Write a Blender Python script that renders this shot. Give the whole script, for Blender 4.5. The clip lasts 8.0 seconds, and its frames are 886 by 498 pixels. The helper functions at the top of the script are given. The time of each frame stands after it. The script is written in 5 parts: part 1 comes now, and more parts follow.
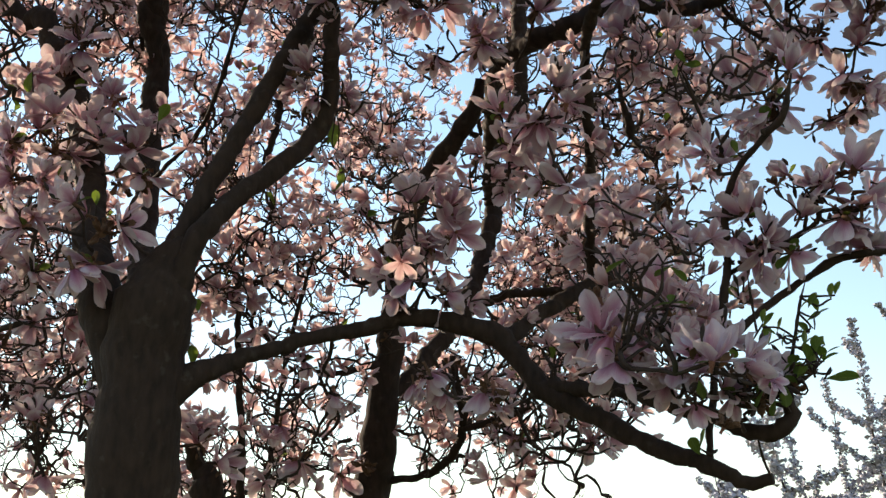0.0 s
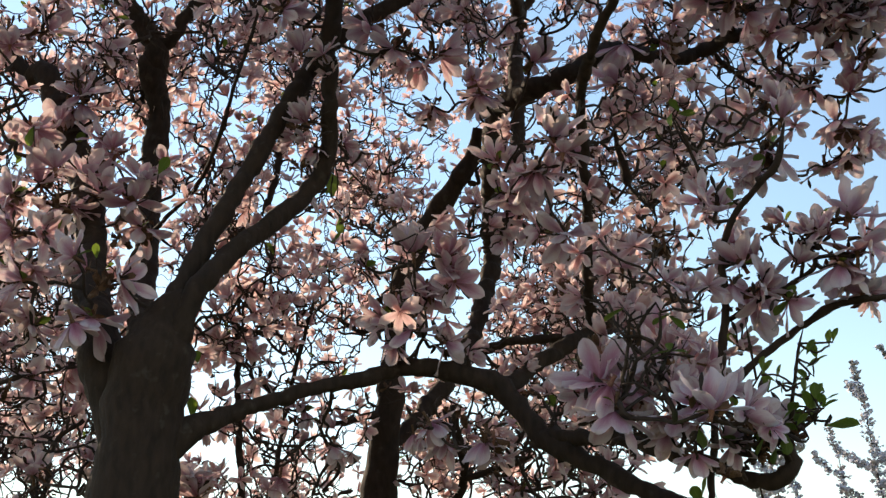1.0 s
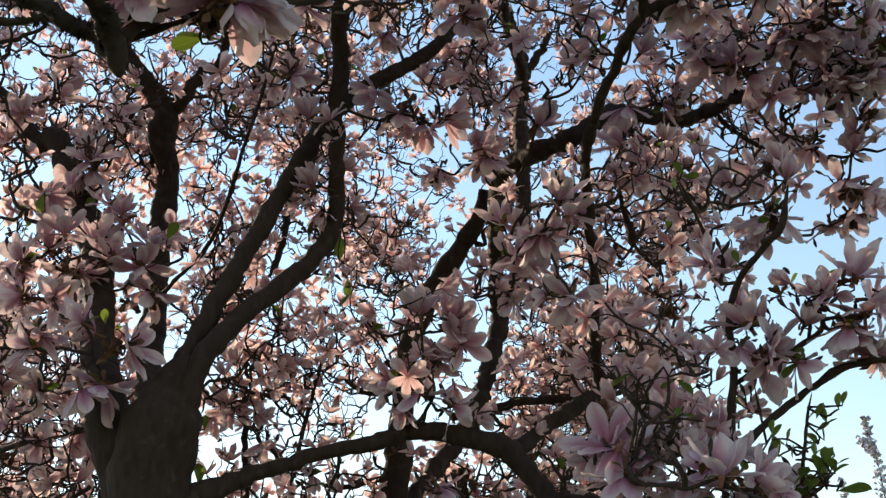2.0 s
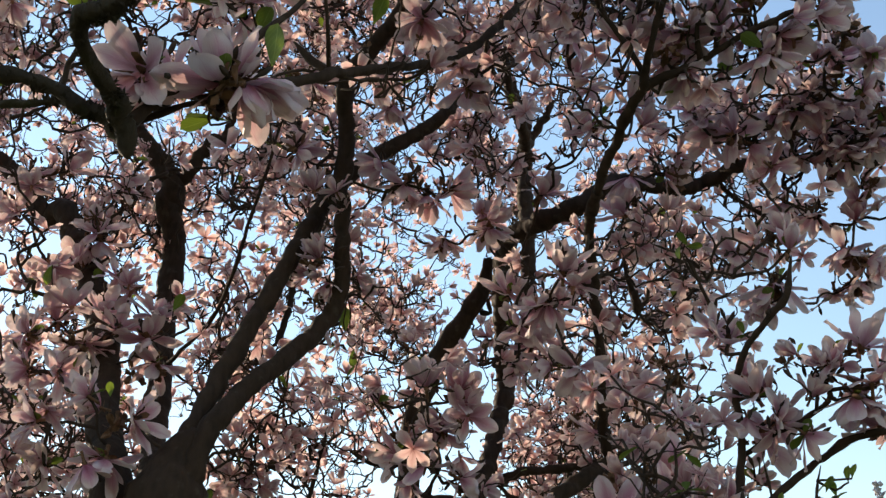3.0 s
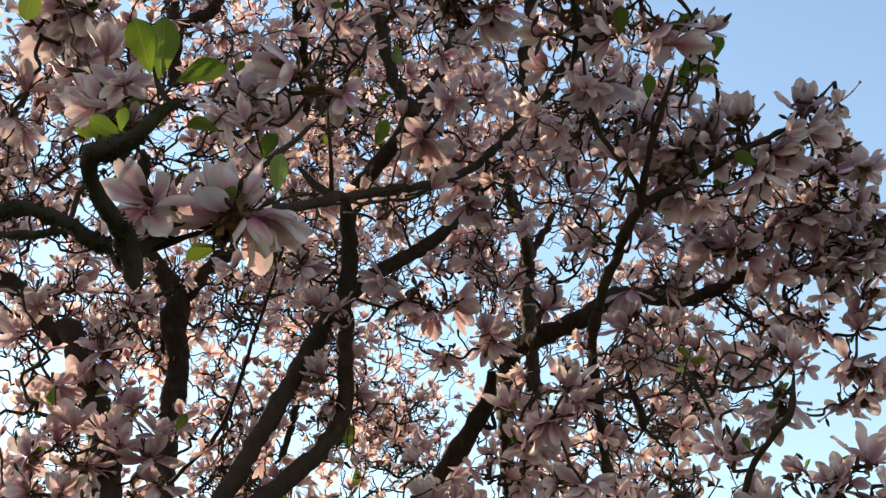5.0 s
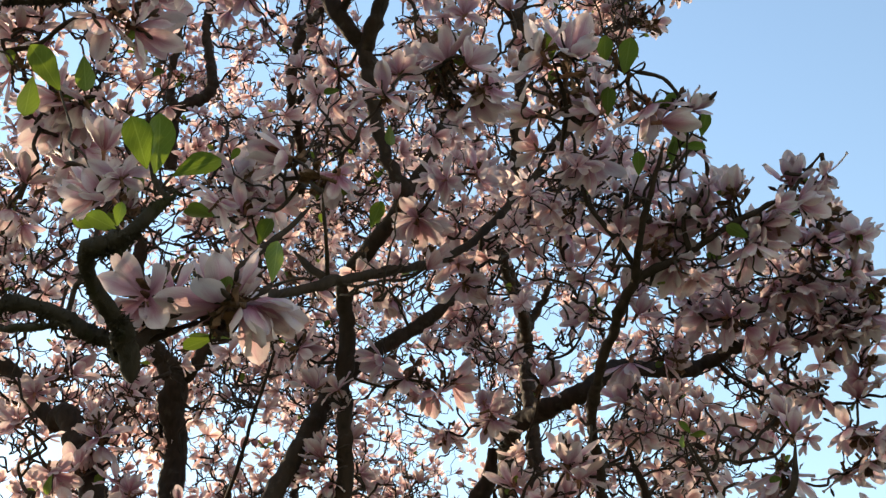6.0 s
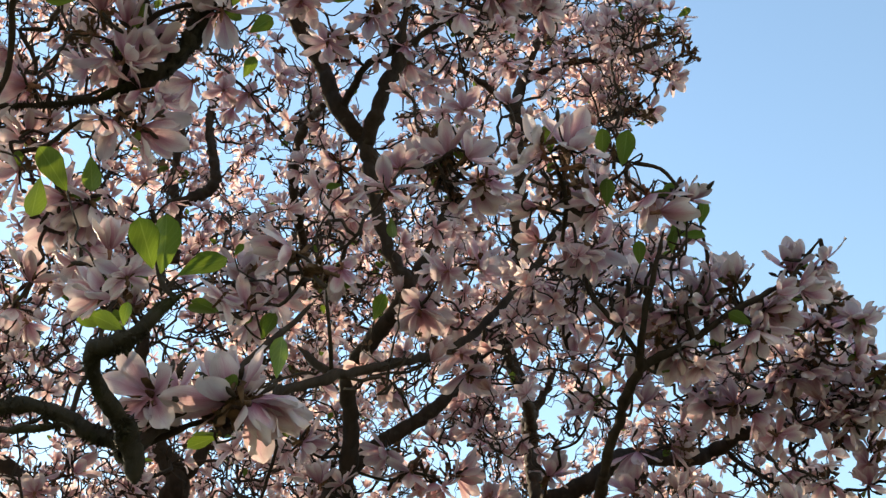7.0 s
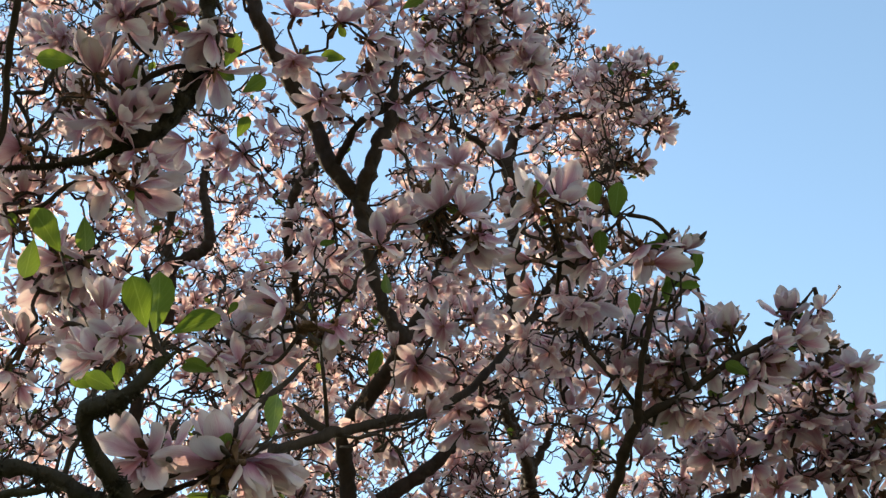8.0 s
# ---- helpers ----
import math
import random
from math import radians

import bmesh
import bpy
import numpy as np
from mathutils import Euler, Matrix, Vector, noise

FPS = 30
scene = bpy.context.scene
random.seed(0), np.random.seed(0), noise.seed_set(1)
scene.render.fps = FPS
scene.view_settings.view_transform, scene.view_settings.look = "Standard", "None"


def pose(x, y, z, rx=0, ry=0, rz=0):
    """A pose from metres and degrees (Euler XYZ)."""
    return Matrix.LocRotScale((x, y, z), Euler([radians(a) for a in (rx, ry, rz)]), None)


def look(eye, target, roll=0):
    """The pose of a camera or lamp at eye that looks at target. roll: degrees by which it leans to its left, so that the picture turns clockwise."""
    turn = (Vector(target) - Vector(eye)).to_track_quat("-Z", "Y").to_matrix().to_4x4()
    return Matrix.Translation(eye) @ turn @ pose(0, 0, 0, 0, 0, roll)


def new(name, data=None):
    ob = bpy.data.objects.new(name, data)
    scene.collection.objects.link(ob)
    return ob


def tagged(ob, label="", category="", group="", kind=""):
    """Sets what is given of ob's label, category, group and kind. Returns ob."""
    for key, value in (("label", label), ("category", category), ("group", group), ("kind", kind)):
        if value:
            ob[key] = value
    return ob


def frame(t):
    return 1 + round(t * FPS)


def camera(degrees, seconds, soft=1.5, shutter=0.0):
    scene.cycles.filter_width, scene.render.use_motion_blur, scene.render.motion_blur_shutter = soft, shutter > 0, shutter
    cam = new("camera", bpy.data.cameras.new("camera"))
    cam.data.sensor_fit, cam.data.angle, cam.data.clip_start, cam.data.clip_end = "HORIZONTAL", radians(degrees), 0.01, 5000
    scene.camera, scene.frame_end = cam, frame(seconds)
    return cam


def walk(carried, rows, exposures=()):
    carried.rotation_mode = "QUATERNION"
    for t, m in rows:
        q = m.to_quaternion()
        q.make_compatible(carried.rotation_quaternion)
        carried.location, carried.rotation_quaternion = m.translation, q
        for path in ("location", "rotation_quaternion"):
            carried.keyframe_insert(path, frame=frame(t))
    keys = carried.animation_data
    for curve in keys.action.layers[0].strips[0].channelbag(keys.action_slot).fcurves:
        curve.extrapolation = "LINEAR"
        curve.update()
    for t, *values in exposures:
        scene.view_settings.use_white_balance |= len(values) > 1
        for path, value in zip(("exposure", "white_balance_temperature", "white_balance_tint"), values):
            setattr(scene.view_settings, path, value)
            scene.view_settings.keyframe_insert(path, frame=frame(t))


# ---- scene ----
# the camera: held at eye height, tilting up from the trunk into the crown
cam = camera(47.32, 8.0, soft=1.4)
walk(cam, [
    (0.0, pose(0.000, 0.000, 1.550, 110.000, 0.000, -0.000)),
    (0.5, pose(0.004, -0.006, 1.554, 110.937, 0.222, 0.109)),
    (1.0, pose(0.006, -0.017, 1.559, 112.549, 0.528, 0.232)),
    (2.5, pose(0.006, -0.053, 1.590, 117.333, 0.818, 0.982)),
    (3.0, pose(0.007, -0.065, 1.598, 119.204, 0.881, 1.150)),
    (3.5, pose(0.004, -0.074, 1.605, 120.739, 0.954, 1.271)),
    (4.0, pose(0.005, -0.083, 1.609, 122.271, 1.087, 1.524)),
    (5.5, pose(0.020, -0.121, 1.627, 126.956, 1.767, 1.950)),
    (6.0, pose(0.022, -0.136, 1.634, 129.121, 2.489, 2.441)),
    (6.5, pose(0.019, -0.148, 1.638, 131.155, 2.845, 2.834)),
    (7.0, pose(0.018, -0.156, 1.637, 134.056, 3.139, 3.091)),
    (7.5, pose(0.018, -0.155, 1.636, 135.878, 3.478, 3.315)),
    (8.0, pose(0.020, -0.151, 1.633, 137.307, 4.007, 3.585)),
], exposures=[(0.0, 0.67, 6450, 15), (3.5, 0.69, 6600, 14), (5.5, 0.95, 6800, 12), (8.0, 1.10, 6600, 8)])

import functools

# ---- light ----
SUN_TURN, SUN_HEIGHT = -42.0, 23.5   # degrees to the right of straight ahead; above the horizon
world = bpy.data.worlds.new("sky")
scene.world = world
world.use_nodes = True
wn = world.node_tree.nodes
sky = wn.new("ShaderNodeTexSky")
sky.sky_type, sky.sun_disc = "NISHITA", False
sky.sun_elevation, sky.sun_rotation = radians(SUN_HEIGHT), radians(SUN_TURN)
sky.air_density, sky.dust_density, sky.ozone_density = 1.6, 0.05, 2.0
wn["Background"].inputs["Strength"].default_value = 0.15
world.node_tree.links.new(sky.outputs["Color"], wn["Background"].inputs["Color"])
lamp = bpy.data.lights.new("sun", "SUN")
lamp.energy, lamp.angle, lamp.color = 5.0, radians(0.5), (1.0, 0.82, 0.58)
sun_way = Vector((math.sin(radians(SUN_TURN)) * math.cos(radians(SUN_HEIGHT)), math.cos(radians(SUN_TURN)) * math.cos(radians(SUN_HEIGHT)), math.sin(radians(SUN_HEIGHT))))
sun = new("sun", lamp)
sun.matrix_world = look(sun_way * 40, (0, 0, 0))


# ---- materials ----
def material(name):
    m = bpy.data.materials.new(name)
    m.use_nodes = True
    return m, m.node_tree.nodes, m.node_tree.links, m.node_tree.nodes["Principled BSDF"]


def ramp(nodes, *stops):
    r = nodes.new("ShaderNodeValToRGB")
    while len(r.color_ramp.elements) < len(stops):
        r.color_ramp.elements.new(0.5)
    for e, (at, c) in zip(r.color_ramp.elements, stops):
        e.position, e.color = at, (*c, 1)
    return r


def noise_tex(nodes, links, scale, detail=4.0, coord="Object", stretch=None):
    co = nodes.new("ShaderNodeTexCoord")
    n = nodes.new("ShaderNodeTexNoise")
    n.inputs["Scale"].default_value, n.inputs["Detail"].default_value = scale, detail
    if stretch:
        mp = nodes.new("ShaderNodeMapping")
        mp.inputs["Scale"].default_value = stretch
        links.new(co.outputs[coord], mp.inputs["Vector"])
        links.new(mp.outputs["Vector"], n.inputs["Vector"])
    else:
        links.new(co.outputs[coord], n.inputs["Vector"])
    return n


def mix_colour(nodes, links, fac, a, b):
    m = nodes.new("ShaderNodeMix")
    m.data_type = "RGBA"
    for slot, v in ((0, fac), (6, a), (7, b)):
        if isinstance(v, (tuple, float, int)):
            m.inputs[slot].default_value = (*v, 1) if isinstance(v, tuple) else v
        else:
            links.new(v, m.inputs[slot])
    return m.outputs[2]


def bump(nodes, links, height, strength, distance, bsdf):
    b = nodes.new("ShaderNodeBump")
    b.inputs["Strength"].default_value, b.inputs["Distance"].default_value = strength, distance
    links.new(height, b.inputs["Height"])
    links.new(b.outputs["Normal"], bsdf.inputs["Normal"])
    return b


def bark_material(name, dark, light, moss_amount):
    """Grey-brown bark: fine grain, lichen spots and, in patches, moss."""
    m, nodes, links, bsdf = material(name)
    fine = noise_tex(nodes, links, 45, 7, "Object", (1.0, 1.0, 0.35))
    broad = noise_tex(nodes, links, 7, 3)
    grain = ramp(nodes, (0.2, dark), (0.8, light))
    links.new(fine.outputs["Fac"], grain.inputs["Fac"])
    lichen = ramp(nodes, (0.62, (0, 0, 0)), (0.72, (1, 1, 1)))
    links.new(noise_tex(nodes, links, 24, 3).outputs["Fac"], lichen.inputs["Fac"])
    soft = nodes.new("ShaderNodeMath")
    soft.operation = "MULTIPLY"
    soft.inputs[1].default_value = 0.22
    links.new(lichen.outputs["Color"], soft.inputs[0])
    spotted = mix_colour(nodes, links, soft.outputs[0], grain.outputs["Color"], (0.115, 0.10, 0.075))
    moss = ramp(nodes, (0.62 - moss_amount, (0, 0, 0)), (0.72 - moss_amount, (1, 1, 1)))
    links.new(broad.outputs["Fac"], moss.inputs["Fac"])
    links.new(mix_colour(nodes, links, moss.outputs["Color"], spotted, (0.026, 0.026, 0.007)), bsdf.inputs["Base Color"])
    bsdf.inputs["Roughness"].default_value = 0.88
    bsdf.inputs["Specular IOR Level"].default_value = 0.25
    bump(nodes, links, fine.outputs["Fac"], 0.85 + 4 * max(0.0, moss_amount), 0.008 + 0.08 * max(0.0, moss_amount), bsdf)
    return m


def petal_material(name, per_island, rim, mid, heart, sheer):
    """Thin tepals that let light through: pale at the rim, pink to purple at the heart, with veins along them."""
    m, nodes, links, bsdf = material(name)
    uv = nodes.new("ShaderNodeUVMap")
    uv.uv_map = "along"
    sep = nodes.new("ShaderNodeSeparateXYZ")
    links.new(uv.outputs["UV"], sep.inputs["Vector"])
    veins = noise_tex(nodes, links, 5.0, 3, "UV", (7.0, 0.9, 1.0))
    if per_island:
        rand = nodes.new("ShaderNodeNewGeometry").outputs["Random Per Island"]
    else:
        rand = nodes.new("ShaderNodeObjectInfo").outputs["Random"]
    shift = nodes.new("ShaderNodeMath")
    shift.operation = "MULTIPLY_ADD"
    links.new(rand, shift.inputs[0])
    shift.inputs[1].default_value = 0.34
    off = nodes.new("ShaderNodeMath")
    off.operation = "MULTIPLY_ADD"
    links.new(sep.outputs["X"], off.inputs[0])
    off.inputs[1].default_value, off.inputs[2].default_value = 2.0, -1.0
    wide = nodes.new("ShaderNodeMath")
    wide.operation = "ABSOLUTE"
    links.new(off.outputs[0], wide.inputs[0])
    reach = nodes.new("ShaderNodeMath")
    reach.operation = "MULTIPLY_ADD"
    links.new(wide.outputs[0], reach.inputs[0])
    reach.inputs[1].default_value = 0.48
    links.new(sep.outputs["Y"], reach.inputs[2])
    links.new(reach.outputs[0], shift.inputs[2])
    veined = nodes.new("ShaderNodeMath")
    veined.operation = "MULTIPLY_ADD"
    links.new(veins.outputs["Fac"], veined.inputs[0])
    veined.inputs[1].default_value = 0.55
    links.new(shift.outputs[0], veined.inputs[2])
    eased = nodes.new("ShaderNodeMath")
    eased.operation = "MULTIPLY"
    eased.inputs[1].default_value = 0.54
    links.new(veined.outputs[0], eased.inputs[0])
    tone = ramp(nodes, (0.30, heart), (0.54, mid), (0.80, rim))
    links.new(eased.outputs[0], tone.inputs["Fac"])
    spot = ramp(nodes, (0.70, (0, 0, 0)), (0.80, (1, 1, 1)))
    links.new(noise_tex(nodes, links, 34, 2).outputs["Fac"], spot.inputs["Fac"])
    half = nodes.new("ShaderNodeMath")
    half.operation = "MULTIPLY"
    half.inputs[1].default_value = 0.55
    links.new(spot.outputs["Color"], half.inputs[0])
    colour = mix_colour(nodes, links, half.outputs[0], tone.outputs["Color"], (0.36, 0.20, 0.11))
    links.new(colour, bsdf.inputs["Base Color"])
    bsdf.inputs["Roughness"].default_value = 0.55
    bsdf.inputs["Specular IOR Level"].default_value = 0.3
    bump(nodes, links, veins.outputs["Fac"], 0.35, 0.002, bsdf)
    thin = nodes.new("ShaderNodeBsdfTranslucent")
    links.new(mix_colour(nodes, links, 0.45, colour, (0.93, 0.72, 0.62)), thin.inputs["Color"])
    both = nodes.new("ShaderNodeMixShader")
    both.inputs[0].default_value = sheer
    links.new(bsdf.outputs["BSDF"], both.inputs[1])
    links.new(thin.outputs["BSDF"], both.inputs[2])
    links.new(both.outputs["Shader"], nodes["Material Output"].inputs["Surface"])
    return m


def leaf_material(name):
    m, nodes, links, bsdf = material(name)
    rand = nodes.new("ShaderNodeObjectInfo").outputs["Random"]
    tone = ramp(nodes, (0.0, (0.06, 0.095, 0.016)), (1.0, (0.125, 0.17, 0.024)))
    links.new(rand, tone.inputs["Fac"])
    veins = noise_tex(nodes, links, 30, 3)
    blade = mix_colour(nodes, links, veins.outputs["Fac"], tone.outputs["Color"], (0.08, 0.13, 0.022))
    uv = nodes.new("ShaderNodeUVMap")
    uv.uv_map = "along"
    sep = nodes.new("ShaderNodeSeparateXYZ")
    links.new(uv.outputs["UV"], sep.inputs["Vector"])
    rib = ramp(nodes, (0.46, (0, 0, 0)), (0.49, (0.7, 0.7, 0.7)), (0.51, (0.7, 0.7, 0.7)), (0.54, (0, 0, 0)))
    links.new(sep.outputs["X"], rib.inputs["Fac"])
    ribbed = mix_colour(nodes, links, rib.outputs["Color"], blade, (0.17, 0.23, 0.07))
    wave = nodes.new("ShaderNodeTexWave")
    wave.inputs["Scale"].default_value, wave.inputs["Distortion"].default_value = 2.6, 1.0
    slant = nodes.new("ShaderNodeMapping")
    slant.inputs["Rotation"].default_value = (0, 0, 0.9)
    links.new(uv.outputs["UV"], slant.inputs["Vector"])
    links.new(slant.outputs["Vector"], wave.inputs["Vector"])
    side_veins = ramp(nodes, (0.86, (0, 0, 0)), (0.97, (0.35, 0.35, 0.35)))
    links.new(wave.outputs["Fac"], side_veins.inputs["Fac"])
    colour = mix_colour(nodes, links, side_veins.outputs["Color"], ribbed, (0.15, 0.21, 0.05))
    links.new(colour, bsdf.inputs["Base Color"])
    bsdf.inputs["Roughness"].default_value = 0.45
    bump(nodes, links, veins.outputs["Fac"], 0.3, 0.003, bsdf)
    thin = nodes.new("ShaderNodeBsdfTranslucent")
    links.new(mix_colour(nodes, links, 0.5, colour, (0.24, 0.34, 0.025)), thin.inputs["Color"])
    both = nodes.new("ShaderNodeMixShader")
    both.inputs[0].default_value = 0.36
    links.new(bsdf.outputs["BSDF"], both.inputs[1])
    links.new(thin.outputs["BSDF"], both.inputs[2])
    links.new(both.outputs["Shader"], nodes["Material Output"].inputs["Surface"])
    return m


def plain_material(name, a, b, scale, rough=0.9):
    m, nodes, links, bsdf = material(name)
    n = noise_tex(nodes, links, scale, 5)
    tone = ramp(nodes, (0.3, a), (0.7, b))
    links.new(n.outputs["Fac"], tone.inputs["Fac"])
    links.new(tone.outputs["Color"], bsdf.inputs["Base Color"])
    bsdf.inputs["Roughness"].default_value = rough
    bump(nodes, links, n.outputs["Fac"], 0.5, 0.01, bsdf)
    return m


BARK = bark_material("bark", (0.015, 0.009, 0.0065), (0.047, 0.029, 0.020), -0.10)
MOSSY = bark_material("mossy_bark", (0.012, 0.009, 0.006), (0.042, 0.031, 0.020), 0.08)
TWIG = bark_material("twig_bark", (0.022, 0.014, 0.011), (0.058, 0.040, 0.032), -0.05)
PETAL = petal_material("petal", False, (0.63, 0.53, 0.575), (0.43, 0.195, 0.295), (0.22, 0.028, 0.09), 0.34)
PETAL_MASS = petal_material("petal_mass", True, (0.64, 0.51, 0.53), (0.45, 0.215, 0.27), (0.23, 0.03, 0.075), 0.60)
LEAF = leaf_material("young_leaf")
HUSK = plain_material("husk", (0.05, 0.026, 0.015), (0.19, 0.095, 0.05), 40)
STAMEN = plain_material("stamen", (0.20, 0.05, 0.07), (0.36, 0.20, 0.10), 90)
GRASS = plain_material("grass", (0.035, 0.047, 0.016), (0.075, 0.085, 0.032), 1.3)


# ---- mesh helpers ----
def mesh_of(name, verts, faces, mat, uvs=None, smooth=True):
    me = bpy.data.meshes.new(name)
    me.from_pydata([tuple(v) for v in verts], [], [tuple(f) for f in faces])
    if uvs is not None:
        layer = me.uv_layers.new(name="along")
        loops = np.empty(len(me.loops), dtype=np.int32)
        me.loops.foreach_get("vertex_index", loops)
        layer.data.foreach_set("uv", np.asarray(uvs, dtype=np.float32)[loops].ravel())
    if smooth:
        me.shade_smooth()
    me.materials.append(mat)
    return me


def under(ob, parent, m=None):
    ob.parent = parent
    if m is not None:
        ob.matrix_basis = m
    return ob


def spline(points, step):
    """A smooth run through points (x, y, z, r), sampled about every step metres."""
    p = np.array(points, dtype=float)
    p = np.vstack([2 * p[0] - p[1], p, 2 * p[-1] - p[-2]])
    out = []
    for i in range(1, len(p) - 2):
        a, b, c, d = p[i - 1:i + 3]
        n = max(2, int(np.linalg.norm(c[:3] - b[:3]) / step))
        t = np.arange(n)[:, None] / n
        ab, bc, cd = (np.linalg.norm(v[:3]) + 1e-6 for v in (b - a, c - b, d - c))
        m0, m1 = (c - a) * bc / (ab + bc), (d - b) * bc / (bc + cd)
        out.append((2 * t ** 3 - 3 * t ** 2 + 1) * b + (t ** 3 - 2 * t ** 2 + t) * m0 + (3 * t ** 2 - 2 * t ** 3) * c + (t ** 3 - t ** 2) * m1)
    out.append(p[-2][None])
    out = np.vstack(out)
    out[:, 3] = np.maximum(out[:, 3], 0.002)
    return out


@functools.lru_cache(maxsize=None)
def tube_faces(rings, sides):
    faces = [(i * sides + k, i * sides + (k + 1) % sides, (i + 1) * sides + (k + 1) % sides, (i + 1) * sides + k) for i in range(rings - 1) for k in range(sides)]
    return faces + [tuple(range(sides))[::-1], tuple((rings - 1) * sides + k for k in range(sides))]


def tube(path, sides, rough=0.0, seed=0):
    """Verts and faces of a closed tube round the path (x, y, z, r); rough swells and dents it."""
    pos, rad = path[:, :3], path[:, 3]
    if sides < 5:
        way = np.empty_like(pos)
        way[1:-1], way[0], way[-1] = pos[2:] - pos[:-2], pos[1] - pos[0], pos[-1] - pos[-2]
        wx, wy, wz = way.T
        side = np.stack([0.93 * wy - 0.17 * wz, 0.31 * wz - 0.93 * wx, 0.17 * wx - 0.31 * wy], 1)
        side /= np.sqrt((side ** 2).sum(1))[:, None] + 1e-9
        up = np.stack([wy * side[:, 2] - wz * side[:, 1], wz * side[:, 0] - wx * side[:, 2], wx * side[:, 1] - wy * side[:, 0]], 1)
        up /= np.sqrt((up ** 2).sum(1))[:, None] + 1e-9
        ang = np.arange(sides) * 2 * math.pi / sides
        verts = (pos[:, None] + rad[:, None, None] * (np.cos(ang)[None, :, None] * side[:, None] + np.sin(ang)[None, :, None] * up[:, None])).reshape(-1, 3)
        return verts, tube_faces(len(pos), sides)
    way = np.gradient(pos, axis=0)
    way /= np.linalg.norm(way, axis=1)[:, None] + 1e-9
    side = np.cross(way[0], (0.31, 0.17, 0.93))
    if np.linalg.norm(side) < 1e-3:
        side = np.cross(way[0], (1.0, 0, 0))
    verts = []
    ang = np.arange(sides) * 2 * math.pi / sides
    for i in range(len(pos)):
        side = side - way[i] * np.dot(side, way[i])
        side /= np.linalg.norm(side) + 1e-9
        up = np.cross(way[i], side)
        r = np.full(sides, rad[i])
        if rough:
            for k in range(sides):
                q = Vector(pos[i] + rad[i] * (side * math.cos(ang[k]) + up * math.sin(ang[k])))
                r[k] *= 1 + rough * noise.noise(q * (0.55 / max(rad[i], 0.012)) + Vector((seed, 0, 0))) + 0.5 * rough * noise.noise(q * 40)
        verts.append(pos[i] + (np.cos(ang)[:, None] * side + np.sin(ang)[:, None] * up) * r[:, None])
    return np.vstack(verts), tube_faces(len(pos), sides)


class Heap:
    """Gathers many small pieces into one mesh."""

    def __init__(self):
        self.verts, self.faces, self.uvs, self.count = [], [], [], 0

    def add(self, verts, faces, uvs=None):
        self.verts.append(np.asarray(verts))
        for f in faces:
            self.faces.append(tuple(k + self.count for k in f))
        if uvs is not None:
            self.uvs.append(uvs)
        self.count += len(verts)

    def mesh(self, name, mat):
        return mesh_of(name, np.vstack(self.verts), self.faces, mat, np.vstack(self.uvs) if self.uvs else None)


def tepal_grid(rng, spread, wide, across, along, crumple=0.02):
    """One tepal of length 1 from the origin, axis +z, leaning to +x. spread 0: closed, 1: flared, 1.6: hanging back."""
    start, end = 40 + 40 * min(spread, 1.0), -26 + 103 * spread
    r, z = 0.03, 0.0
    verts, uvs = [], []
    twist = rng.uniform(-0.25, 0.25)
    cup = 0.55 - 0.3 * min(spread, 1.3)
    tip = rng.uniform(2.0, 2.6)
    before = 0.0
    for j in range(along + 1):
        v = 1 - (1 - j / along) ** 1.35
        if j:
            lean = radians(start + (end - start) * min(1.0, 1.25 * 0.5 * (v + before)) ** 0.8)
            r += math.sin(lean) * (v - before)
            z += math.cos(lean) * (v - before)
            nx, nz = math.cos(lean), -math.sin(lean)
        else:
            nx, nz = math.cos(radians(start)), -math.sin(radians(start))
        before = v
        rise = min(1.0, v / 0.60)
        w = wide * (0.24 + 0.76 * rise * rise * (3 - 2 * rise))
        w *= 0.06 + 0.94 * (1 - max(0.0, (v - 0.60) / 0.40) ** tip) ** 0.66
        for i in range(across + 1):
            u = 2 * i / across - 1
            dip = cup * w * u * u
            wave = crumple * (math.sin(5 * v + 3 * u + twist * 20) + 0.7 * math.sin(11 * v - 4 * u + twist * 50)) * v - 0.05 * max(0, abs(u) - 0.6) * v
            y = u * w + twist * v * v * 0.3
            verts.append((r - nx * (dip + wave), y, z - nz * (dip + wave)))
            uvs.append((u * 0.5 + 0.5, v))
    faces = []
    for j in range(along):
        for i in range(across):
            a = j * (across + 1) + i
            faces.append((a, a + 1, a + across + 2, a + across + 1))
    return np.array(verts), faces, np.array(uvs)


def blade_grid(rng, across=4, along=6):
    """A young leaf of length 1 along +x: blunt, folded a little along its midrib, curling."""
    verts, uvs, curl = [], [], rng.uniform(-0.1, 0.35)
    for j in range(along + 1):
        v = j / along
        v = 1 - (1 - v) ** 1.25
        rise = min(1.0, v / 0.6)
        w = 0.27 * rise ** 0.8 * (1 - max(0.0, (v - 0.6) / 0.4) ** 2.2) ** 0.6 + 0.012
        for i in range(across + 1):
            u = 2 * i / across - 1
            verts.append((v, u * w, 0.12 * abs(u) * w * 2 - curl * v * v + 0.012 * math.sin(9 * v) * u))
            uvs.append((u * 0.5 + 0.5, v))
    faces = []
    for j in range(along):
        for i in range(across):
            a = j * (across + 1) + i
            faces.append((a, a + 1, a + across + 2, a + across + 1))
    return np.array(verts), faces, np.array(uvs)


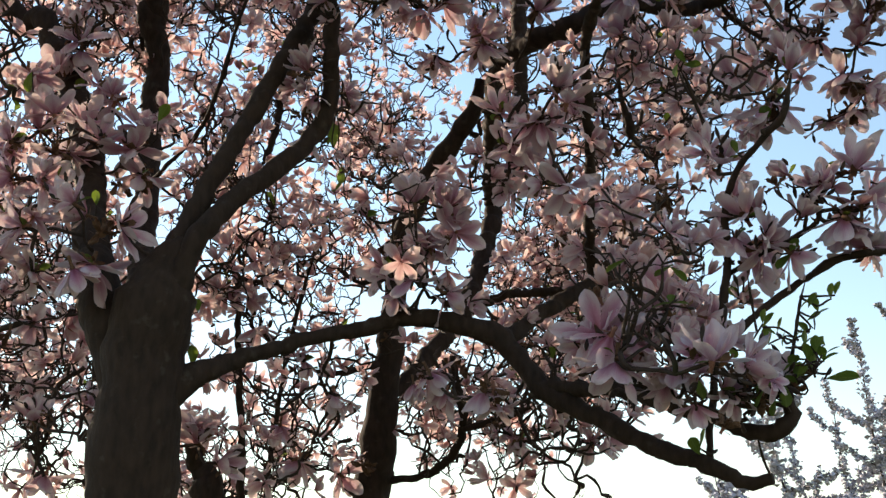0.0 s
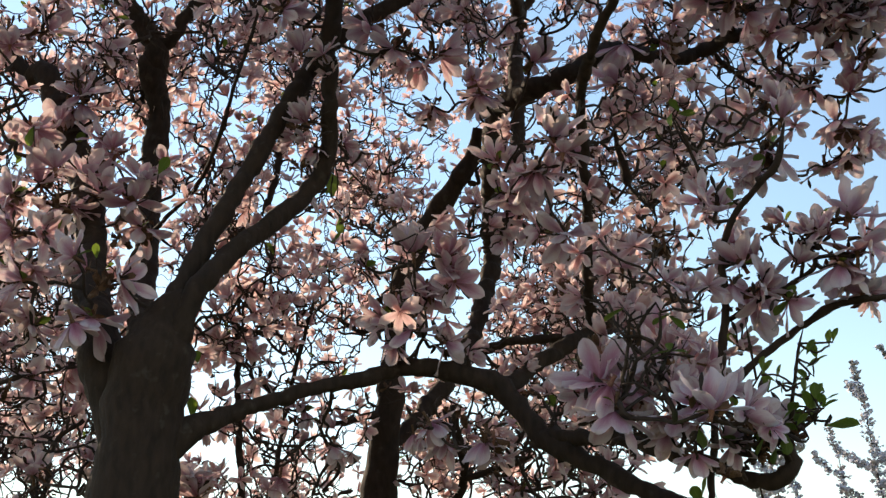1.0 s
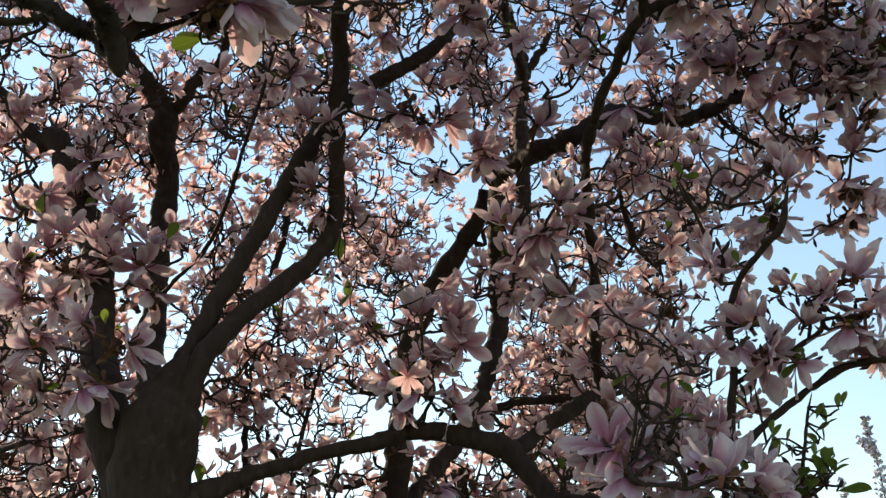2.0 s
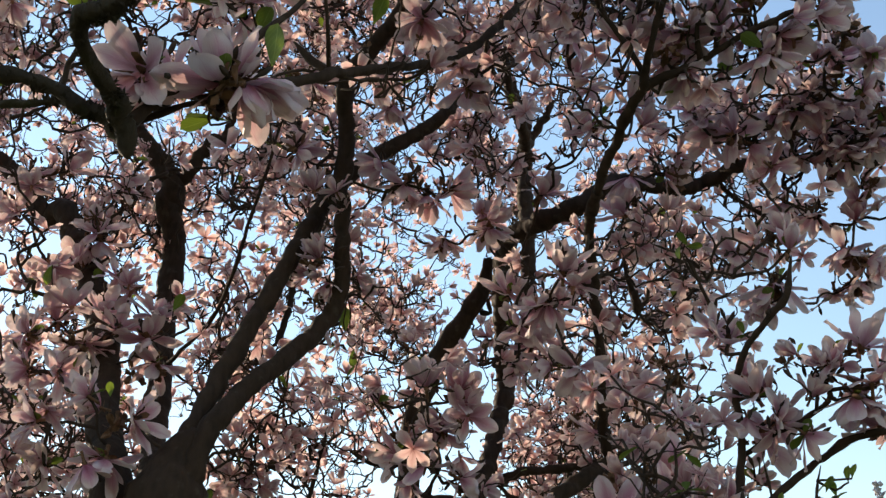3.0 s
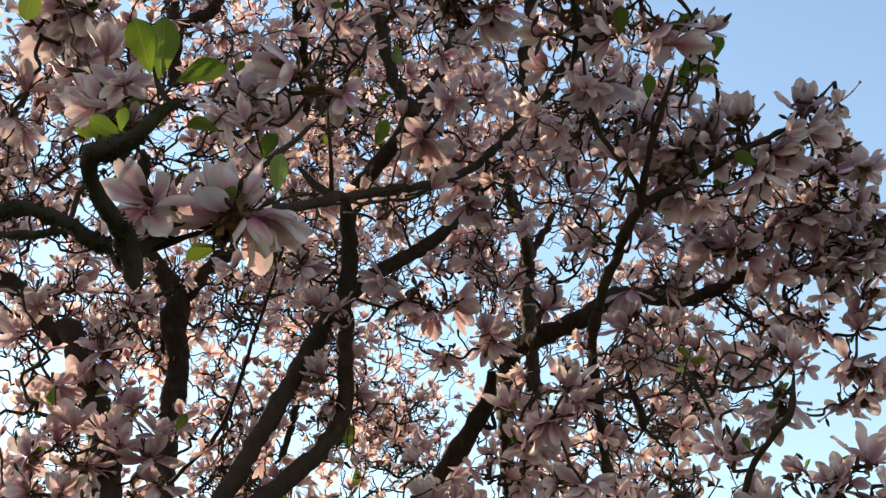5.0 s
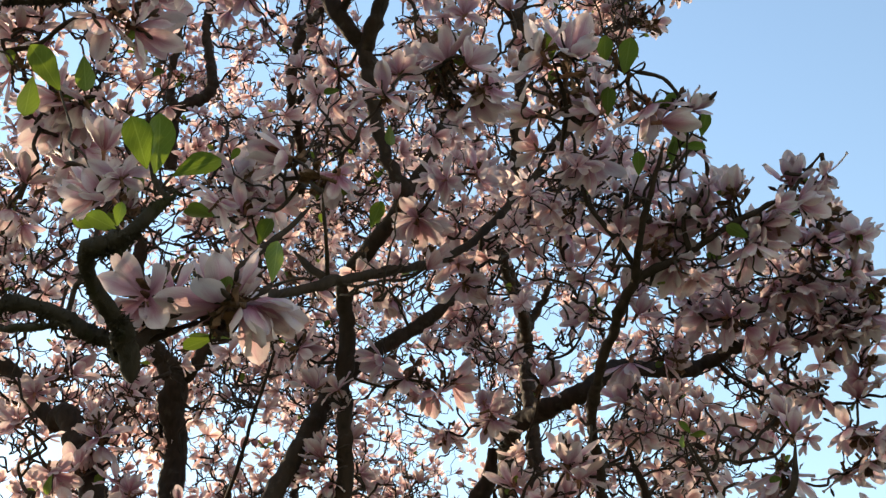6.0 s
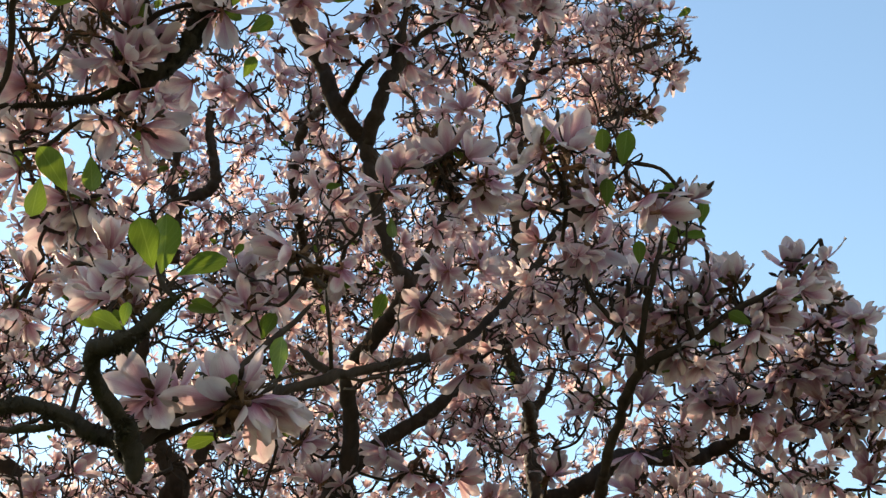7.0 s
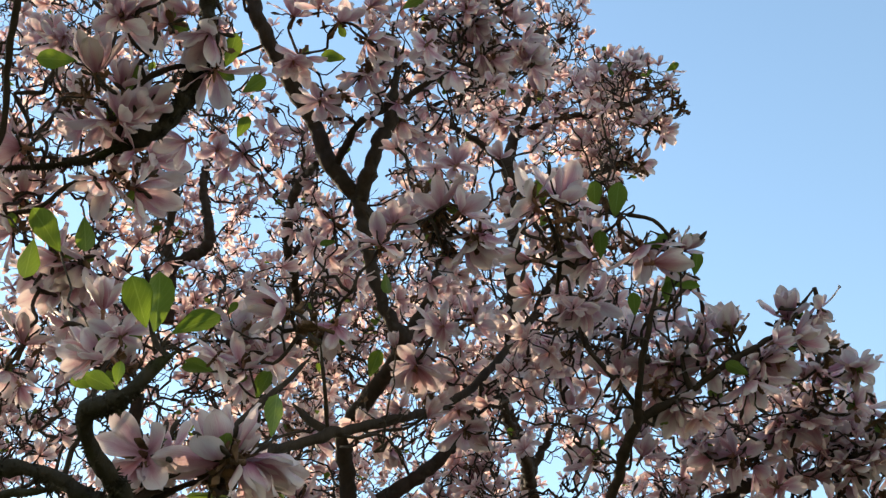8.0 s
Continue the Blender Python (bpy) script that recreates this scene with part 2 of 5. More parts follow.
RNG = random.Random(11)
SPREADS = (0.1, 0.3, 0.5, 0.7, 0.9, 1.15, 1.45)
TEPALS = [[mesh_of("tepal", *(lambda g: (g[0], g[1], PETAL, g[2]))(tepal_grid(RNG, s, RNG.uniform(0.195, 0.255), 4, 8, 0.04))) for _ in range(3)] for s in SPREADS]
DEAD_TEPALS = [mesh_of("withered_tepal", *(lambda g: (g[0] * (0.55, 0.7, 0.55), g[1], HUSK))(tepal_grid(RNG, RNG.uniform(0.4, 1.4), 0.16, 4, 6, 0.16))) for _ in range(5)]
SCRAPS = [(lambda g: (g[0] * (0.55, 0.7, 0.55), g[1]))(tepal_grid(RNG, RNG.uniform(0.4, 1.4), 0.18, 2, 3, 0.16)) for _ in range(6)]
BLADES = [mesh_of("leaf", *(lambda g: (g[0], g[1], LEAF, g[2]))(blade_grid(RNG))) for _ in range(5)]


def heart_mesh(stalk):
    """What the tepals spring from: stalk, swollen base with bud scales, and the cone of stamens."""
    h = Heap()
    h.add(*tube(spline([(0, 0, -stalk, 0.055), (0.01, 0, -0.12, 0.05), (0, 0, -0.03, 0.075), (0, 0, 0.05, 0.06), (0, 0, 0.22, 0.035), (0, 0, 0.30, 0.008)], 0.05), 7))
    for k in range(3):
        v, f, _ = tepal_grid(RNG, 1.1, 0.13, 2, 3)
        c, s = math.cos(2.1 * k), math.sin(2.1 * k)
        v = v * 0.34
        h.add(np.stack([v[:, 0] * c - v[:, 1] * s, v[:, 0] * s + v[:, 1] * c, v[:, 2] - 0.1], 1), f)
    return h.mesh("flower_heart", HUSK if stalk > 0.3 else STAMEN)


HEARTS = [heart_mesh(0.4), heart_mesh(0.25)]


def facing(tilt, turn, spin):
    """A turn that brings +z to tilt degrees from upright, towards the compass direction turn (0: +x)."""
    return Euler((0, radians(tilt), radians(turn))).to_matrix().to_4x4() @ Matrix.Rotation(radians(spin), 4, "Z")


def blossom(tree, place, size, tilt, turn, spread, rng, withered=False, shed=0.08):
    """One flower: its heart, and three whorls of tepals round it."""
    ob = new("withered_blossom" if withered else "blossom", HEARTS[rng.randrange(2)])
    under(ob, tree, Matrix.Translation(Vector(place) - tree.location) @ facing(tilt, turn, rng.uniform(0, 360)) @ Matrix.Diagonal((size, size, size, 1)))
    if withered:
        for k in range(6):
            t = new("withered_tepal", DEAD_TEPALS[rng.randrange(5)])
            under(t, ob, facing(rng.uniform(0, 50), rng.uniform(0, 360), rng.uniform(0, 360)))
        return ob
    for whorl, count in ((0, 3), (1, 3), (2, 3)):
        for k in range(count):
            if rng.random() < shed:
                continue
            level = spread * 6 + (whorl - 1) * rng.uniform(0.8, 1.9) + rng.uniform(-0.5, 0.5)
            me = TEPALS[max(0, min(6, round(level)))][rng.randrange(3)]
            t = new("tepal", me)
            s = rng.uniform(0.86, 1.1)
            under(t, ob, Matrix.Rotation(radians(120 * k + 60 * (whorl % 2) + 20 * whorl + rng.uniform(-14, 14)), 4, "Z") @ Matrix.Rotation(radians(rng.uniform(-8, 8)), 4, "Y") @ Matrix.Diagonal((s, s * rng.uniform(0.9, 1.15), s, 1)))
    return ob


def leaf(tree, place, size, tilt, turn, rng):
    ob = new("leaf", BLADES[rng.randrange(5)])
    return under(ob, tree, Matrix.Translation(Vector(place) - tree.location) @ Euler((radians(rng.uniform(-35, 35)), radians(tilt), radians(turn))).to_matrix().to_4x4() @ Matrix.Diagonal((size, size, size, 1)))


# ---- trees: trunk and limbs ----
def tree_base(place, label):
    ob = new("magnolia_tree")
    ob.location = place
    ob.empty_display_size = 0.3
    return tagged(ob, label, "tree", "magnolia trees")


BARE = {}     # the same for wood that bears no twigs
WOOD = {}     # tree name: rows (x, y, z, r) along its limbs, from which twigs spring


def moss_tufts(tree, path, seed):
    """Short shaggy moss and flakes of bark that stand off a limb."""
    rng, heap, base = random.Random(seed), Heap(), np.array(tree.location)
    for a, b in zip(path[:-1], path[1:]):
        way = (b - a)[:3] / (np.linalg.norm((b - a)[:3]) + 1e-9)
        for _ in range(int(40 * a[3] / 0.025)):
            out = np.array([rng.gauss(0, 1) for _ in range(3)])
            out -= way * np.dot(out, way)
            out /= np.linalg.norm(out) + 1e-9
            if noise.noise(Vector((a[:3] + out * a[3]) * 22)) < -0.12:
                continue
            foot = a[:3] + (b - a)[:3] * rng.random() + out * a[3] * 0.88 - base
            lean = out + 0.7 * np.array([rng.gauss(0, 1) for _ in range(3)])
            tip = foot + out * 0.002 + lean * rng.uniform(0.003, 0.009)
            flat = np.cross(lean, way) * rng.uniform(0.0015, 0.004)
            heap.add([foot - flat, foot + flat, tip, foot + way * 0.004], [(0, 1, 2), (1, 3, 2), (3, 0, 2)])
    if heap.count:
        tagged(under(new("moss", heap.mesh("moss", MOSSY)), tree), kind="stuff")


def limb(tree, points, name="limb", mat=None, sides=None, rough=0.36, grows=True):
    mossy = mat is not None and mat.name.startswith("mossy")
    girth = 1.0 if name == "trunk" else 0.64 if mossy else 0.86
    points = [(x, y, z, r * girth) for x, y, z, r in points]
    path = spline(points, 0.014 if mossy else 0.04 if name == "trunk" else 0.018 if points[0][3] > 0.012 else 0.02)
    if mossy:
        rough, sides = 0.6, 20
    thick = max(p[3] for p in points)
    for k, q in enumerate(path):
        w = min(1.0, k / 4, (len(path) - 1 - k) / 3)
        r = max(q[3], 0.006)
        at, fine = Vector(q[:3]) * (0.16 / max(r, 0.016)), Vector(q[:3]) * 17
        q[:3] += w * (np.array(noise.noise_vector(at)) * (0.42 if r < 0.03 else 0.15) * r + np.array(noise.noise_vector(fine)) * min(0.009, 0.55 * r))
        q[3] *= 1 + 0.16 * noise.noise(Vector(q[:3]) * (0.35 / max(r, 0.012)) + Vector((7, 0, 0))) + (0.25 * max(0, noise.noise(fine * 1.4)) if r < 0.03 else 0)
    if points[-1][3] < 0.0125:
        path[-3:, 3] *= (0.85, 0.6, 0.35)
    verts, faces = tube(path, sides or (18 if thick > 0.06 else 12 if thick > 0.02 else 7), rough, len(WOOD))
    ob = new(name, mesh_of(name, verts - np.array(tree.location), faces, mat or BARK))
    under(ob, tree)
    if mossy:
        moss_tufts(tree, path, len(BARE))
    (WOOD if grows else BARE).setdefault(tree.name, []).append(path)
    return ob


front_tree = tree_base((-0.932, 3.031, 0.0), "old magnolia with crooked dark limbs in full pink blossom")
back_tree = tree_base((-0.335, 4.384, 0.0), "slender magnolia in pink blossom behind the stout one")
limb(front_tree, [(-0.932, 3.031, -0.050, 0.2100), (-0.932, 3.031, 0.120, 0.1800), (-0.922, 3.031, 0.600, 0.1650), (-0.908, 3.020, 1.300, 0.1420), (-0.906, 3.010, 1.879, 0.1232), (-0.908, 2.995, 2.022, 0.1217), (-0.902, 2.980, 2.188, 0.1272), (-0.900, 2.970, 2.306, 0.1345), (-0.890, 2.955, 2.390, 0.1296), (-0.865, 2.945, 2.477, 0.1016), (-0.836, 2.940, 2.570, 0.0737), (-0.805, 2.940, 2.650, 0.0405)], name="trunk", rough=0.16, grows=False)
# front tree: the two stout limbs, and those that lean back behind them
limb(front_tree, [(-0.886, 2.951, 2.319, 0.0666), (-0.864, 2.929, 2.508, 0.0411), (-0.817, 2.934, 2.657, 0.0380), (-0.756, 2.998, 2.866, 0.0413), (-0.659, 3.073, 3.136, 0.0393), (-0.564, 3.164, 3.424, 0.0395), (-0.495, 3.235, 3.634, 0.0390), (-0.467, 3.281, 3.732, 0.0380), (-0.315, 3.287, 3.897, 0.0365), (-0.157, 3.317, 4.010, 0.0349), (0.009, 3.314, 4.155, 0.0280), (0.110, 3.325, 4.270, 0.0170), (0.190, 3.330, 4.390, 0.0080)], rough=0.2, grows=False)
limb(front_tree, [(-0.872, 2.965, 2.230, 0.0560), (-0.845, 2.945, 2.330, 0.0640), (-0.801, 2.908, 2.492, 0.0459), (-0.754, 2.910, 2.648, 0.0411), (-0.661, 2.997, 2.817, 0.0399), (-0.544, 3.120, 2.993, 0.0399), (-0.454, 3.199, 3.138, 0.0412), (-0.408, 3.194, 3.247, 0.0387), (-0.399, 3.138, 3.431, 0.0319), (-0.394, 3.111, 3.624, 0.0315), (-0.412, 3.123, 3.618, 0.0361), (-0.383, 3.041, 3.817, 0.0365), (-0.379, 2.938, 3.967, 0.0412), (-0.286, 2.830, 4.053, 0.0386), (-0.169, 2.720, 4.133, 0.0361), (-0.131, 2.643, 4.161, 0.0399), (-0.179, 2.605, 4.258, 0.0297), (-0.221, 2.553, 4.420, 0.0282), (-0.244, 2.506, 4.625, 0.0335), (-0.262, 2.457, 4.770, 0.0388), (-0.358, 2.395, 4.913, 0.0419), (-0.426, 2.344, 5.131, 0.0386), (-0.534, 2.220, 5.346, 0.0397), (-0.631, 2.084, 5.554, 0.0382), (-0.692, 2.005, 5.771, 0.0369)], rough=0.2, grows=False)
limb(front_tree, [(-0.262, 2.457, 4.770, 0.0319), (-0.235, 2.409, 4.812, 0.0365), (-0.171, 2.336, 4.963, 0.0349), (-0.113, 2.304, 5.087, 0.0360), (-0.092, 2.268, 5.210, 0.0220), (-0.060, 2.222, 5.350, 0.0130), (-0.022, 2.162, 5.470, 0.0060)], grows=False)
limb(front_tree, [(-0.358, 2.395, 4.913, 0.0190), (-0.225, 2.247, 5.024, 0.0163), (-0.085, 2.295, 5.192, 0.0169), (0.067, 2.273, 5.305, 0.0148), (0.199, 2.253, 5.409, 0.0100)])
limb(front_tree, [(-0.131, 2.643, 4.161, 0.0273), (-0.054, 2.642, 4.283, 0.0236), (0.007, 2.612, 4.429, 0.0219), (0.071, 2.629, 4.633, 0.0160)])
limb(front_tree, [(-0.926, 2.980, 2.137, 0.0800), (-0.971, 2.980, 2.274, 0.0900), (-1.022, 2.980, 2.398, 0.0880), (-1.077, 3.020, 2.519, 0.0800), (-1.195, 3.200, 2.778, 0.0660), (-1.289, 3.394, 3.029, 0.0635), (-1.477, 3.660, 3.495, 0.0713), (-1.621, 3.735, 3.776, 0.0648), (-1.740, 3.755, 3.982, 0.0563), (-1.808, 3.796, 3.962, 0.0545), (-1.974, 3.786, 4.173, 0.0507), (-2.205, 3.738, 4.368, 0.0436)], rough=0.14, grows=False)
limb(front_tree, [(-0.947, 2.994, 2.348, 0.0634), (-1.061, 3.355, 2.627, 0.0514), (-1.208, 3.810, 2.963, 0.0569), (-1.306, 4.081, 3.329, 0.0596), (-1.358, 4.225, 3.765, 0.0638), (-1.369, 4.224, 4.098, 0.0687), (-1.410, 4.152, 4.271, 0.0634), (-1.401, 4.210, 4.196, 0.0639), (-1.376, 4.127, 4.342, 0.0639), (-1.482, 4.075, 4.513, 0.0531), (-1.604, 4.046, 4.709, 0.0456), (-1.603, 3.921, 5.134, 0.0407)], rough=0.2, grows=False)
limb(front_tree, [(-1.376, 4.142, 4.318, 0.0436), (-1.280, 4.103, 4.424, 0.0349), (-1.186, 4.110, 4.598, 0.0295), (-1.154, 4.161, 4.614, 0.0270), (-1.088, 4.132, 4.953, 0.0216)])
limb(front_tree, [(-1.480, 3.829, 5.532, 0.0386), (-1.444, 3.672, 5.811, 0.0392), (-1.376, 3.680, 5.883, 0.0394), (-1.274, 3.682, 5.968, 0.0397), (-1.262, 3.630, 6.124, 0.0335), (-1.308, 3.578, 6.365, 0.0275), (-1.289, 3.527, 6.614, 0.0212)])
limb(front_tree, [(-1.447, 3.694, 5.790, 0.0294), (-1.478, 3.604, 5.970, 0.0265), (-1.431, 3.499, 6.180, 0.0235), (-1.459, 3.422, 6.439, 0.0207)])
limb(front_tree, [(-0.882, 4.572, 3.680, 0.0229), (-0.837, 4.571, 3.883, 0.0218), (-0.817, 4.552, 4.098, 0.0207), (-0.769, 4.557, 4.265, 0.0150)])
# the slim straight shoot between the stout limbs
limb(front_tree, [(-1.290, 4.030, 3.306, 0.0110), (-1.160, 3.850, 3.313, 0.0105), (-1.050, 3.700, 3.327, 0.0100), (-0.967, 3.600, 3.349, 0.0100), (-0.887, 3.500, 3.454, 0.0095), (-0.789, 3.350, 3.670, 0.0085), (-0.712, 3.250, 3.854, 0.0075), (-0.673, 3.200, 3.992, 0.0065), (-0.636, 3.150, 4.039, 0.0050)], rough=0.15, grows=False)
# front tree: the long low limb and what springs from it
limb(front_tree, [(-0.880, 2.975, 2.130, 0.0780), (-0.815, 2.990, 2.190, 0.0640), (-0.755, 3.014, 2.240, 0.0470), (-0.642, 3.084, 2.308, 0.0326), (-0.483, 3.176, 2.387, 0.0278), (-0.306, 3.227, 2.433, 0.0282), (-0.122, 3.272, 2.494, 0.0324), (0.030, 3.279, 2.477, 0.0400), (0.182, 3.287, 2.430, 0.0438), (0.262, 3.255, 2.341, 0.0403), (0.322, 3.231, 2.241, 0.0415), (0.464, 3.111, 2.136, 0.0338), (0.607, 2.982, 2.028, 0.0311), (0.740, 2.879, 1.952, 0.0288), (0.815, 2.824, 1.898, 0.0213), (0.886, 2.761, 1.898, 0.0182)], rough=0.2, grows=False)
limb(front_tree, [(0.201, 3.290, 2.417, 0.0381), (0.282, 3.339, 2.490, 0.0292), (0.411, 3.420, 2.595, 0.0322), (0.527, 3.505, 2.679, 0.0353), (0.577, 3.531, 2.705, 0.0357)], grows=False)
limb(front_tree, [(0.563, 3.537, 2.696, 0.0270), (0.531, 3.421, 2.797, 0.0215), (0.517, 3.274, 2.955, 0.0195), (0.499, 3.112, 3.117, 0.0190), (0.471, 2.946, 3.263, 0.0185), (0.462, 2.840, 3.300, 0.0195), (0.477, 2.714, 3.345, 0.0205)], grows=False)
limb(front_tree, [(0.477, 2.714, 3.345, 0.0195), (0.520, 2.557, 3.424, 0.0190), (0.593, 2.385, 3.501, 0.0194), (0.732, 2.351, 3.562, 0.0134), (0.917, 2.281, 3.634, 0.0118), (1.094, 2.273, 3.726, 0.0085), (1.181, 2.266, 3.816, 0.0067), (1.237, 2.247, 3.869, 0.0058)])
limb(back_tree, [(0.731, 4.505, 3.037, 0.0188), (0.896, 4.398, 3.010, 0.0171), (1.051, 4.276, 3.015, 0.0143), (1.126, 4.176, 2.994, 0.0102)])
limb(back_tree, [(-1.301, 3.598, 2.403, 0.0099), (-1.388, 3.585, 2.317, 0.0099), (-1.407, 3.604, 2.178, 0.0088), (-1.441, 3.612, 2.041, 0.0066)])
limb(back_tree, [(-0.467, 3.921, 2.190, 0.0078), (-0.404, 3.913, 2.276, 0.0089), (-0.460, 3.886, 2.381, 0.0089), (-0.493, 3.865, 2.455, 0.0078)])
limb(front_tree, [(0.593, 2.385, 3.501, 0.0177), (0.609, 2.261, 3.584, 0.0122), (0.655, 2.146, 3.699, 0.0096), (0.695, 2.070, 3.794, 0.0079)])
limb(front_tree, [(0.609, 2.367, 3.518, 0.0124), (0.560, 2.320, 3.591, 0.0106), (0.465, 2.272, 3.733, 0.0089)])
limb(front_tree, [(0.765, 2.338, 3.566, 0.0107), (0.755, 2.269, 3.651, 0.0089), (0.804, 2.258, 3.707, 0.0081), (0.842, 2.211, 3.773, 0.0073), (0.830, 2.128, 3.865, 0.0055)])
limb(front_tree, [(0.331, 3.228, 2.250, 0.0315), (0.420, 3.141, 2.226, 0.0272), (0.531, 2.967, 2.182, 0.0224), (0.609, 2.801, 2.105, 0.0212), (0.711, 2.662, 2.047, 0.0188), (0.794, 2.605, 1.997, 0.0216), (0.847, 2.547, 1.987, 0.0258), (0.881, 2.529, 2.026, 0.0228), (0.872, 2.520, 2.089, 0.0167), (0.930, 2.490, 2.126, 0.0076)])
limb(front_tree, [(0.749, 2.875, 1.964, 0.0117), (0.759, 2.851, 2.095, 0.0126), (0.789, 2.829, 2.270, 0.0135), (0.811, 2.804, 2.398, 0.0153), (0.830, 2.790, 2.532, 0.0137), (0.828, 2.744, 2.656, 0.0129), (0.840, 2.665, 2.747, 0.0110), (0.895, 2.579, 2.813, 0.0109), (0.945, 2.518, 2.861, 0.0117), (0.977, 2.497, 2.983, 0.0068)])
limb(front_tree, [(0.801, 2.828, 2.262, 0.0085), (0.870, 2.804, 2.339, 0.0119), (0.987, 2.783, 2.426, 0.0121), (1.103, 2.758, 2.504, 0.0122), (1.187, 2.717, 2.520, 0.0122), (1.311, 2.701, 2.535, 0.0106)])
limb(front_tree, [(0.836, 2.802, 2.492, 0.0086), (0.912, 2.764, 2.532, 0.0094), (1.005, 2.735, 2.573, 0.0095), (1.080, 2.694, 2.627, 0.0095), (1.035, 2.675, 2.716, 0.0069)])
limb(front_tree, [(0.881, 2.501, 2.157, 0.0061), (0.896, 2.470, 2.253, 0.0053), (0.930, 2.470, 2.358, 0.0039)])
limb(front_tree, [(0.831, 2.850, 2.946, 0.0064), (0.794, 2.810, 3.043, 0.0064), (0.740, 2.767, 3.148, 0.0073)])
limb(front_tree, [(0.697, 3.416, 3.341, 0.0175), (0.719, 3.451, 3.264, 0.0197), (0.674, 3.390, 3.399, 0.0110), (0.651, 3.342, 3.493, 0.0088)])
limb(front_tree, [(0.899, 2.802, 2.313, 0.0042), (0.886, 2.779, 2.408, 0.0042), (0.875, 2.757, 2.486, 0.0034)])
limb(front_tree, [(0.885, 2.761, 1.895, 0.0041), (0.852, 2.722, 1.949, 0.0040), (0.816, 2.639, 2.010, 0.0031)])
# front tree: the crooked mossy limb that hangs close overhead, and the cut stubs on it
limb(front_tree, [(-0.994, 1.439, 2.852, 0.0246), (-0.906, 1.443, 2.845, 0.0241), (-0.817, 1.441, 2.840, 0.0225), (-0.754, 1.455, 2.822, 0.0234), (-0.697, 1.469, 2.783, 0.0231), (-0.642, 1.478, 2.761, 0.0274), (-0.612, 1.479, 2.734, 0.0315), (-0.612, 1.490, 2.690, 0.0190)], mat=MOSSY, grows=False)
limb(front_tree, [(-0.583, 1.459, 2.653, 0.0045), (-0.584, 1.455, 2.659, 0.0156), (-0.586, 1.444, 2.675, 0.0257), (-0.593, 1.415, 2.714, 0.0335), (-0.603, 1.354, 2.736, 0.0253), (-0.616, 1.306, 2.751, 0.0206), (-0.623, 1.257, 2.768, 0.0193), (-0.608, 1.221, 2.781, 0.0254), (-0.571, 1.213, 2.783, 0.0305), (-0.538, 1.202, 2.787, 0.0271), (-0.516, 1.186, 2.803, 0.0207), (-0.486, 1.175, 2.830, 0.0166), (-0.449, 1.166, 2.853, 0.0140)], mat=MOSSY, grows=False)
limb(front_tree, [(-0.590, 1.436, 2.715, 0.0180), (-0.558, 1.490, 2.800, 0.0152), (-0.531, 1.563, 2.895, 0.0135), (-0.430, 1.677, 3.121, 0.0107), (-0.357, 1.708, 3.230, 0.0076), (-0.310, 1.741, 3.326, 0.0057)], grows=False)
limb(front_tree, [(-1.031, 1.636, 2.934, 0.0121), (-0.899, 1.619, 2.910, 0.0117), (-0.787, 1.584, 2.887, 0.0100), (-0.664, 1.500, 2.789, 0.0116)], mat=MOSSY, grows=False)
limb(front_tree, [(-0.608, 1.494, 2.758, 0.0103), (-0.554, 1.503, 2.787, 0.0080), (-0.499, 1.511, 2.815, 0.0069), (-0.440, 1.519, 2.826, 0.0080), (-0.408, 1.515, 2.843, 0.0069)])
limb(front_tree, [(-0.444, 1.489, 2.872, 0.0059), (-0.434, 1.683, 2.999, 0.0117), (-0.399, 1.878, 3.157, 0.0157), (-0.290, 1.999, 3.276, 0.0167), (-0.137, 2.191, 3.456, 0.0165), (0.032, 2.424, 3.684, 0.0165), (0.177, 2.543, 3.912, 0.0167), (0.342, 2.620, 4.171, 0.0158), (0.483, 2.557, 4.332, 0.0129), (0.591, 2.476, 4.390, 0.0086)], grows=False)
limb(front_tree, [(-0.297, 1.998, 3.276, 0.0152), (-0.360, 2.000, 3.339, 0.0139), (-0.402, 2.001, 3.393, 0.0110)])
limb(front_tree, [(-0.304, 1.991, 3.271, 0.0068), (-0.296, 1.867, 3.323, 0.0059), (-0.296, 1.789, 3.411, 0.0044)])
limb(front_tree, [(-0.472, 1.192, 2.869, 0.0053), (-0.496, 1.194, 2.893, 0.0064), (-0.508, 1.186, 2.921, 0.0064), (-0.517, 1.170, 2.957, 0.0049)])
# front tree: limbs high on the side that the camera stands on
limb(front_tree, [(-1.282, 1.509, 3.932, 0.0110), (-1.120, 1.507, 3.912, 0.0115), (-0.969, 1.492, 3.888, 0.0125), (-0.830, 1.482, 3.900, 0.0210), (-0.723, 1.462, 3.951, 0.0343), (-0.632, 1.421, 4.055, 0.0381), (-0.584, 1.352, 4.205, 0.0374), (-0.561, 1.271, 4.349, 0.0349)], mat=MOSSY, grows=False)
limb(front_tree, [(-1.246, 1.635, 3.856, 0.0105), (-1.079, 1.612, 3.853, 0.0085), (-0.963, 1.543, 3.852, 0.0074), (-0.850, 1.518, 3.866, 0.0065)])
limb(front_tree, [(-1.163, 1.423, 3.735, 0.0097), (-1.091, 1.371, 3.811, 0.0097), (-1.054, 1.304, 3.875, 0.0097), (-1.028, 1.201, 3.950, 0.0105), (-0.983, 1.075, 4.038, 0.0105), (-0.956, 1.007, 4.083, 0.0097)], grows=False)
